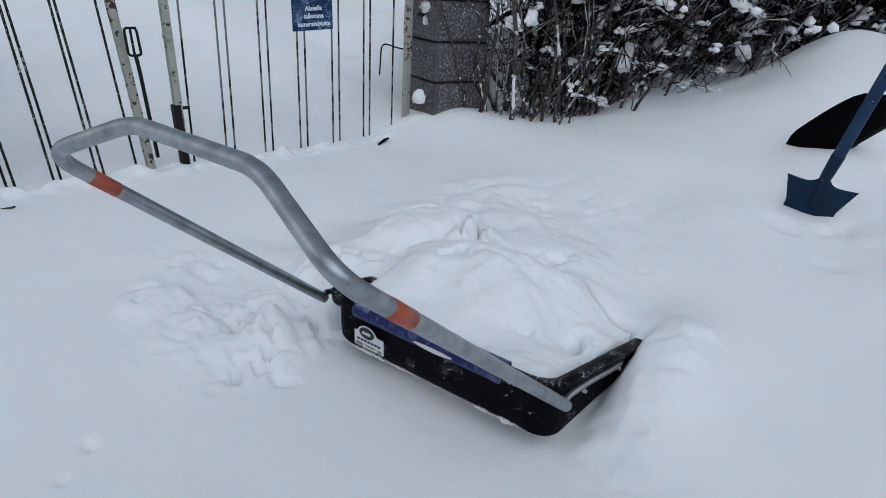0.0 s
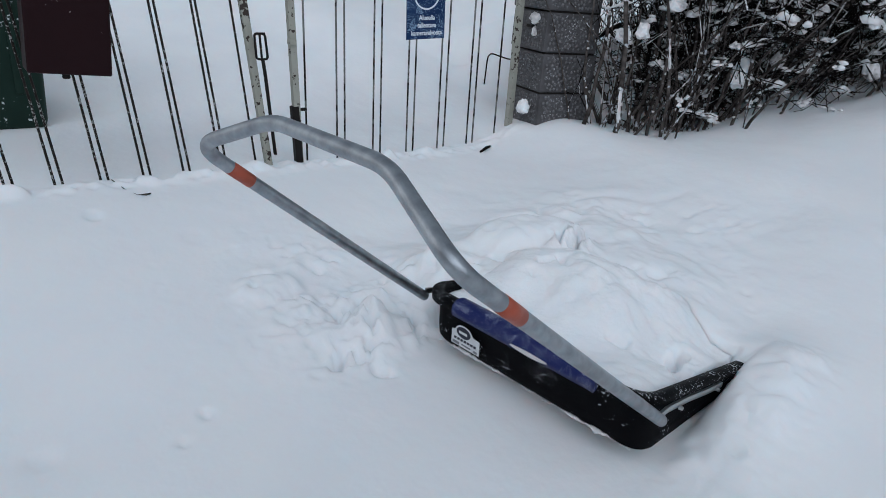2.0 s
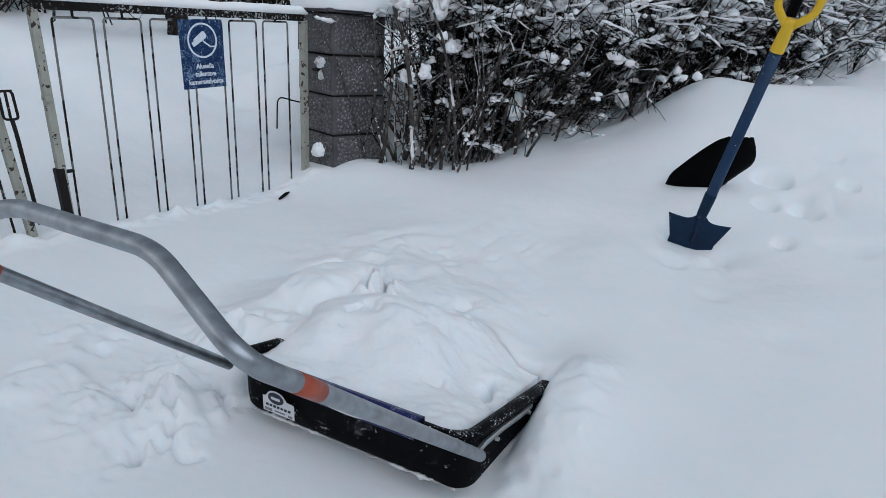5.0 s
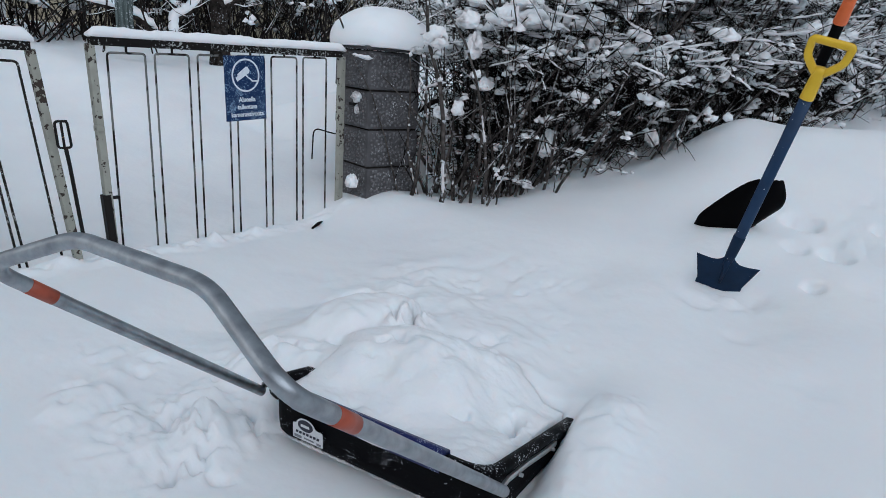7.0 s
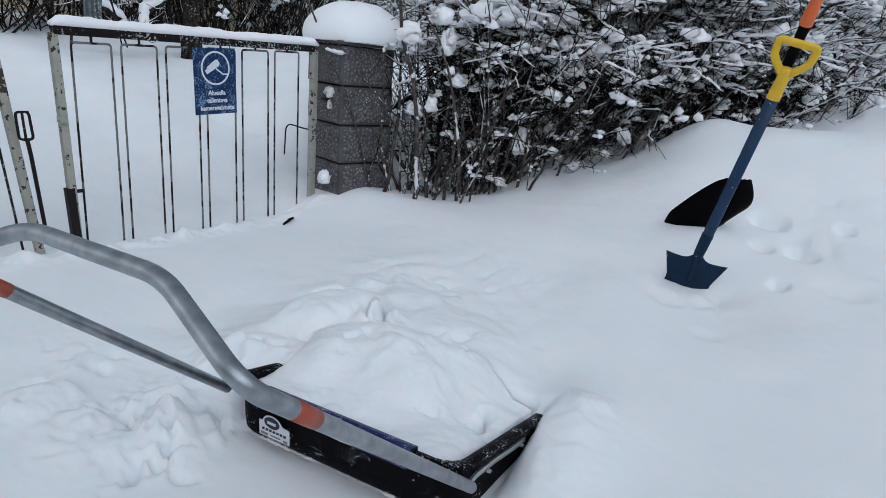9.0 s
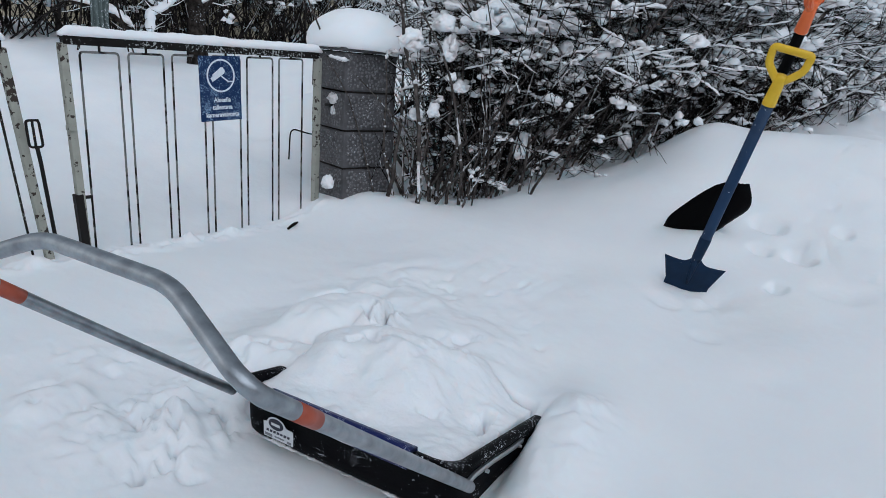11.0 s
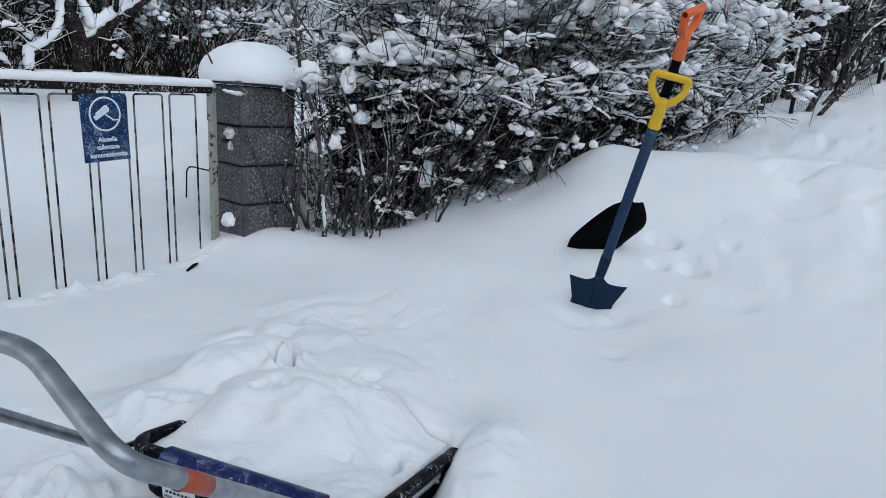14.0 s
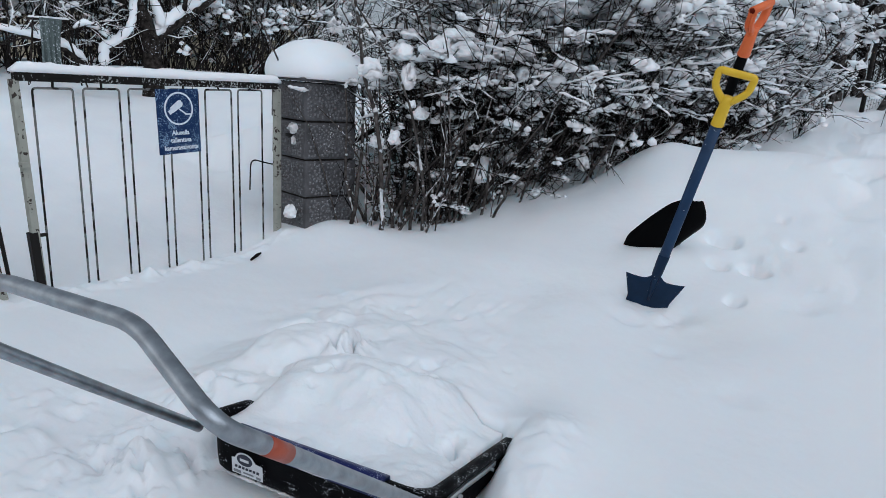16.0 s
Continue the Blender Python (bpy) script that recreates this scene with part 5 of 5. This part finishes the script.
    snow.append([(P(4.06, 1.74, 0.03), 0.02), (P(4.09, 1.80, 0.03), 0.05), (P(4.10, 1.88, 0.03), 0.055), (P(4.06, 1.99, 0.02), 0.045), (P(4.0, 2.1, 0.02), 0.02)])
    v, f = tubes(twigs, 4, False)
    tagged(link_mesh("twig_tangle", v, f, TWIG, tree), kind="stuff")
    v, f = tubes(snow, 8)
    tagged(link_mesh("limb_snow", v, f, SNOW, tree, "thick snow lying along the limbs"), kind="stuff")


build_tree()


# ---- drying stand with a frozen cloth in the yard ----
def build_drying_stand():
    stand = thing("drying_stand", "wooden drying stand with a frozen grey cloth, deep in snow", "drying stand")
    x = -5.4
    for (ya, za), (yb, zb), dx in (((2.64, 1.70), (2.52, 1.2), 0.12), ((2.64, 1.70), (2.70, 1.2), -0.25), ((2.85, 1.71), (2.97, 1.2), 0.12), ((2.88, 1.71), (3.12, 1.2), -0.25)):
        part("pole", beam((x, ya, za), (x + dx, yb, zb), 0.011, 0.011, (1, 0, 0)), TREE_BARK, stand)
    part("crossbar", beam((x, 2.59, 1.695), (x, 2.92, 1.71), 0.02, 0.02), TREE_BARK, stand)
    verts, faces, cols, rows_n = [], [], 26, 12
    for side in (0, 1):
        for i in range(cols):
            for j in range(rows_n):
                t = j / (rows_n - 1)
                y = 2.665 + (0.17 - 0.02 * math.sin(3 * t)) * i / (cols - 1)
                fold = 0.022 * math.sin(i * 0.95 + 0.5 * math.sin(3 * t)) * (0.35 + t) + 0.01 * math.sin(i * 2.3)
                verts.append((x + 0.045 + fold - 0.006 * side, y, 1.712 - 0.40 * t + 0.012 * math.sin(i * 0.7) * t))
    n = cols * rows_n
    for i in range(cols - 1):
        for j in range(rows_n - 1):
            a = i * rows_n + j
            faces += [(a, a + 1, a + rows_n + 1, a + rows_n), (n + a + rows_n, n + a + rows_n + 1, n + a + 1, n + a)]
    link_mesh("cloth", verts, faces, CLOTH, stand, "frost-covered grey-green folded cloth")
    snow_strip("snow_strip", "snow lying along the drying stand's bar", (x, 2.60, 1.704), (x, 2.91, 1.72), 0.013, 0.014)


build_drying_stand()


# ---- mailbox, bin, chair, fence ----
def build_mailbox():
    mail = thing("mailbox", "dark maroon sheet-metal mailbox hung on the gate", "mailbox")
    x, y, z = GATE_X + 0.075, 0.345, 1.105
    part("body", box((0.11, 0.228, 0.30), 0.006, (x, y, z), pose(0, 0, 0, -4, 0, 0), 3), MAROON, mail)
    part("lid", box((0.14, 0.245, 0.02), 0.006, (x + 0.01, y - 0.01, z + 0.162), pose(0, 0, 0, -4, 12, 0)), MAROON, mail, "sloping maroon lid")
    part("lock", box((0.014, 0.022, 0.022), 0.004, (x + 0.02, y - 0.02, z - 0.155)), BLACK_IRON, mail, "small black lock under the box")


build_mailbox()


def build_bin():
    wheelie = thing("waste_bin", "dark green plastic waste bin standing in snow", "bin")
    x, y = -3.18, 0.12
    z = height(x, y) - 0.03
    bm = bmesh.new()
    bmesh.ops.create_cube(bm, size=1)
    for v in bm.verts:
        k = 0.86 if v.co.z < 0 else 1.0
        v.co = Vector((x + v.co.x * 0.5 * k, y + v.co.y * 0.52 * k, z + (v.co.z + 0.5) * 0.95))
    bmesh.ops.bevel(bm, geom=bm.edges[:], offset=0.04, segments=4, affect="EDGES", profile=0.5)
    part("body", bm, BIN_GREEN, wheelie, smooth=True)
    part("lid", box((0.56, 0.58, 0.05), 0.02, (x, y, z + 0.97)), BIN_GREEN, wheelie, "domed green lid")
    for k in range(3):
        part("rib", box((0.012, 0.03, 0.7), 0.005, (x + 0.243, y - 0.14 + 0.14 * k, z + 0.5), pose(0, 0, 0, 0, 4.2, 0)), BIN_GREEN, wheelie)
    v, f = blobs([((x, y, z + 1.0), (0.3, 0.3, 0.12))], 0.15)
    tagged(link_mesh("snow_mound", v, f, SNOW), "snow lying on the green bin", "snow")


build_bin()


def build_chair():
    chair = thing("garden_chair", "thin metal garden chair buried in a snow mound", "chair")
    for dx in (0.0,):
        line = rounded([Vector((-2.86 + dx, 2.600, 0.74)), Vector((-2.86 + dx, 2.606, 0.925)), Vector((-2.86 + dx, 2.76, 0.885)), Vector((-2.86 + dx, 3.1, 0.84))], [0.05, 0.05], 6)
        v, f = tubes([[(q, 0.0042) for q in line]], 8)
        link_mesh("armrest", v, f, BLACK_IRON, chair, "curved thin steel armrest")
    v, f = tubes([[(Vector((-2.86, 2.80, 0.855)), 0.005), (Vector((-2.86, 2.80, 0.62)), 0.005)]], 8)
    link_mesh("leg", v, f, STEEL, chair)


build_chair()


def build_wire_fence(name, label, a, b, tall, cell, posts):
    """Wire netting between posts, from a to b on the snow."""
    fence = thing(name, label, "fence")
    a, b = Vector((*a, 0)), Vector((*b, 0))
    length = (b - a).length
    low = lambda s: Vector((*(a.lerp(b, s)).xy, height(*(a.lerp(b, s)).xy) - 0.1))  # noqa: E731
    for k in range(posts):
        p = low(k / (posts - 1))
        v, f = tubes([[(p, 0.016), (p + Vector((0, 0, tall + 0.12)), 0.016)]], 8)
        link_mesh("post", v, f, BLACK_IRON, fence)
    v, f = tubes([[(low(s / 6) + Vector((0, 0, tall + 0.08)), 0.014) for s in range(7)]], 6)
    link_mesh("rail", v, f, BLACK_IRON, fence, "dark rail along the netting's top")
    wires = []
    count = int(length / cell)
    for k in range(count + 1):
        p = low(k / count)
        wires.append([(p, 0.0012), (p + Vector((0, 0, tall + 0.1)), 0.0012)])
    for k in range(int((tall + 0.1) / cell)):
        wires.append([(low(s / 8) + Vector((0, 0, k * cell)), 0.0012) for s in range(9)])
    v, f = tubes(wires, 3, False)
    tagged(link_mesh("netting", v, f, BLACK_IRON, fence, "thin square wire netting"), kind="stuff")


build_wire_fence("wire_fence", "low wire netting fence with dark rail behind the hedge", (-2.52, 2.66), (-2.05, 4.0), 0.30, 0.022, 3)
build_wire_fence("wire_fence", "wire netting fence in front of leaning shrubs", (0.02, 6.1), (0.95, 7.9), 0.62, 0.035, 4)

v, f = tubes([[(Vector((-2.11, 1.975, height(-2.11, 1.975) + 0.004)), 0.005), (Vector((-2.12, 2.02, height(-2.12, 2.02) + 0.014)), 0.008), (Vector((-2.14, 2.06, height(-2.14, 2.06) + 0.006)), 0.004)]], 6)
tagged(link_mesh("stick", v, f, TWIG), "short dark stick lying on the snow", "stick")


# ---- houses beyond the trees ----
def build_house(centre, size, tall, turn):
    house = thing("house", "ochre painted house beyond snowy trees", "house")
    house.matrix_basis = Matrix.Translation(centre) @ pose(0, 0, 0, 0, 0, turn)
    w, d = size
    part("wall", box((w, d, tall), 0.02, (0, 0, tall / 2)), WALL_PAINT, house, "ochre painted wall")
    for side in (-1, 1):
        part("roof", box((w * 0.62, d + 0.6, 0.12), 0.02, (side * w * 0.27, 0, tall + w * 0.14), pose(0, 0, 0, 0, side * 27, 0)), SNOW, house, "snow-covered roof slope")
    for k in (-1, 1):
        window = part("window", box((0.05, 1.1, 1.2), 0.01, (w / 2 + 0.02, k * d * 0.25, tall * 0.55)), SIGN_WHITE, house, "white window frame")
        part("pane", box((0.05, 0.95, 1.05), 0, (w / 2 + 0.03, k * d * 0.25, tall * 0.55)), GLASS_DARK, window)


build_house((-17.5, 11.0, 1.0), (6.0, 8.0), 3.6, 0)
build_house((-9.5, 25.0, 2.2), (6.0, 7.0), 4.2, -40)


# bent rod and debris by the gate's left leaf, and snow collars where its bars enter the snow
def on_snow(x, y, up=0.0):
    return Vector((x, y, height(x, y) + up))


v, f = tubes([[(on_snow(-2.25, 0.43, 0.004), 0.002), (on_snow(-2.15, 0.452, -0.002), 0.0022), (on_snow(-2.09, 0.475, -0.0015), 0.0025), (on_snow(-2.08, 0.50, 0.002), 0.0045), (on_snow(-2.085, 0.515, 0.003), 0.0025)]], 6)
tagged(link_mesh("bent_twig", v, f, BARK), "thin bent dark twig half sunk in snow", "twig")


# unseen plain walls closing the street behind and beside the camera, added for reflections
for number, (cx, cy, sx, sy) in enumerate(((7.0, 1.0, 0.2, 16.0), (1.5, -6.5, 11.0, 0.2)), 1):
    wall = part("wall_%d" % number, box((sx, sy, 3.2), 0.01, (cx, cy, 1.7)), UNSEEN_WALL)
    tagged(wall, "added unseen dark wall that darkens reflections", "wall", kind="structure")
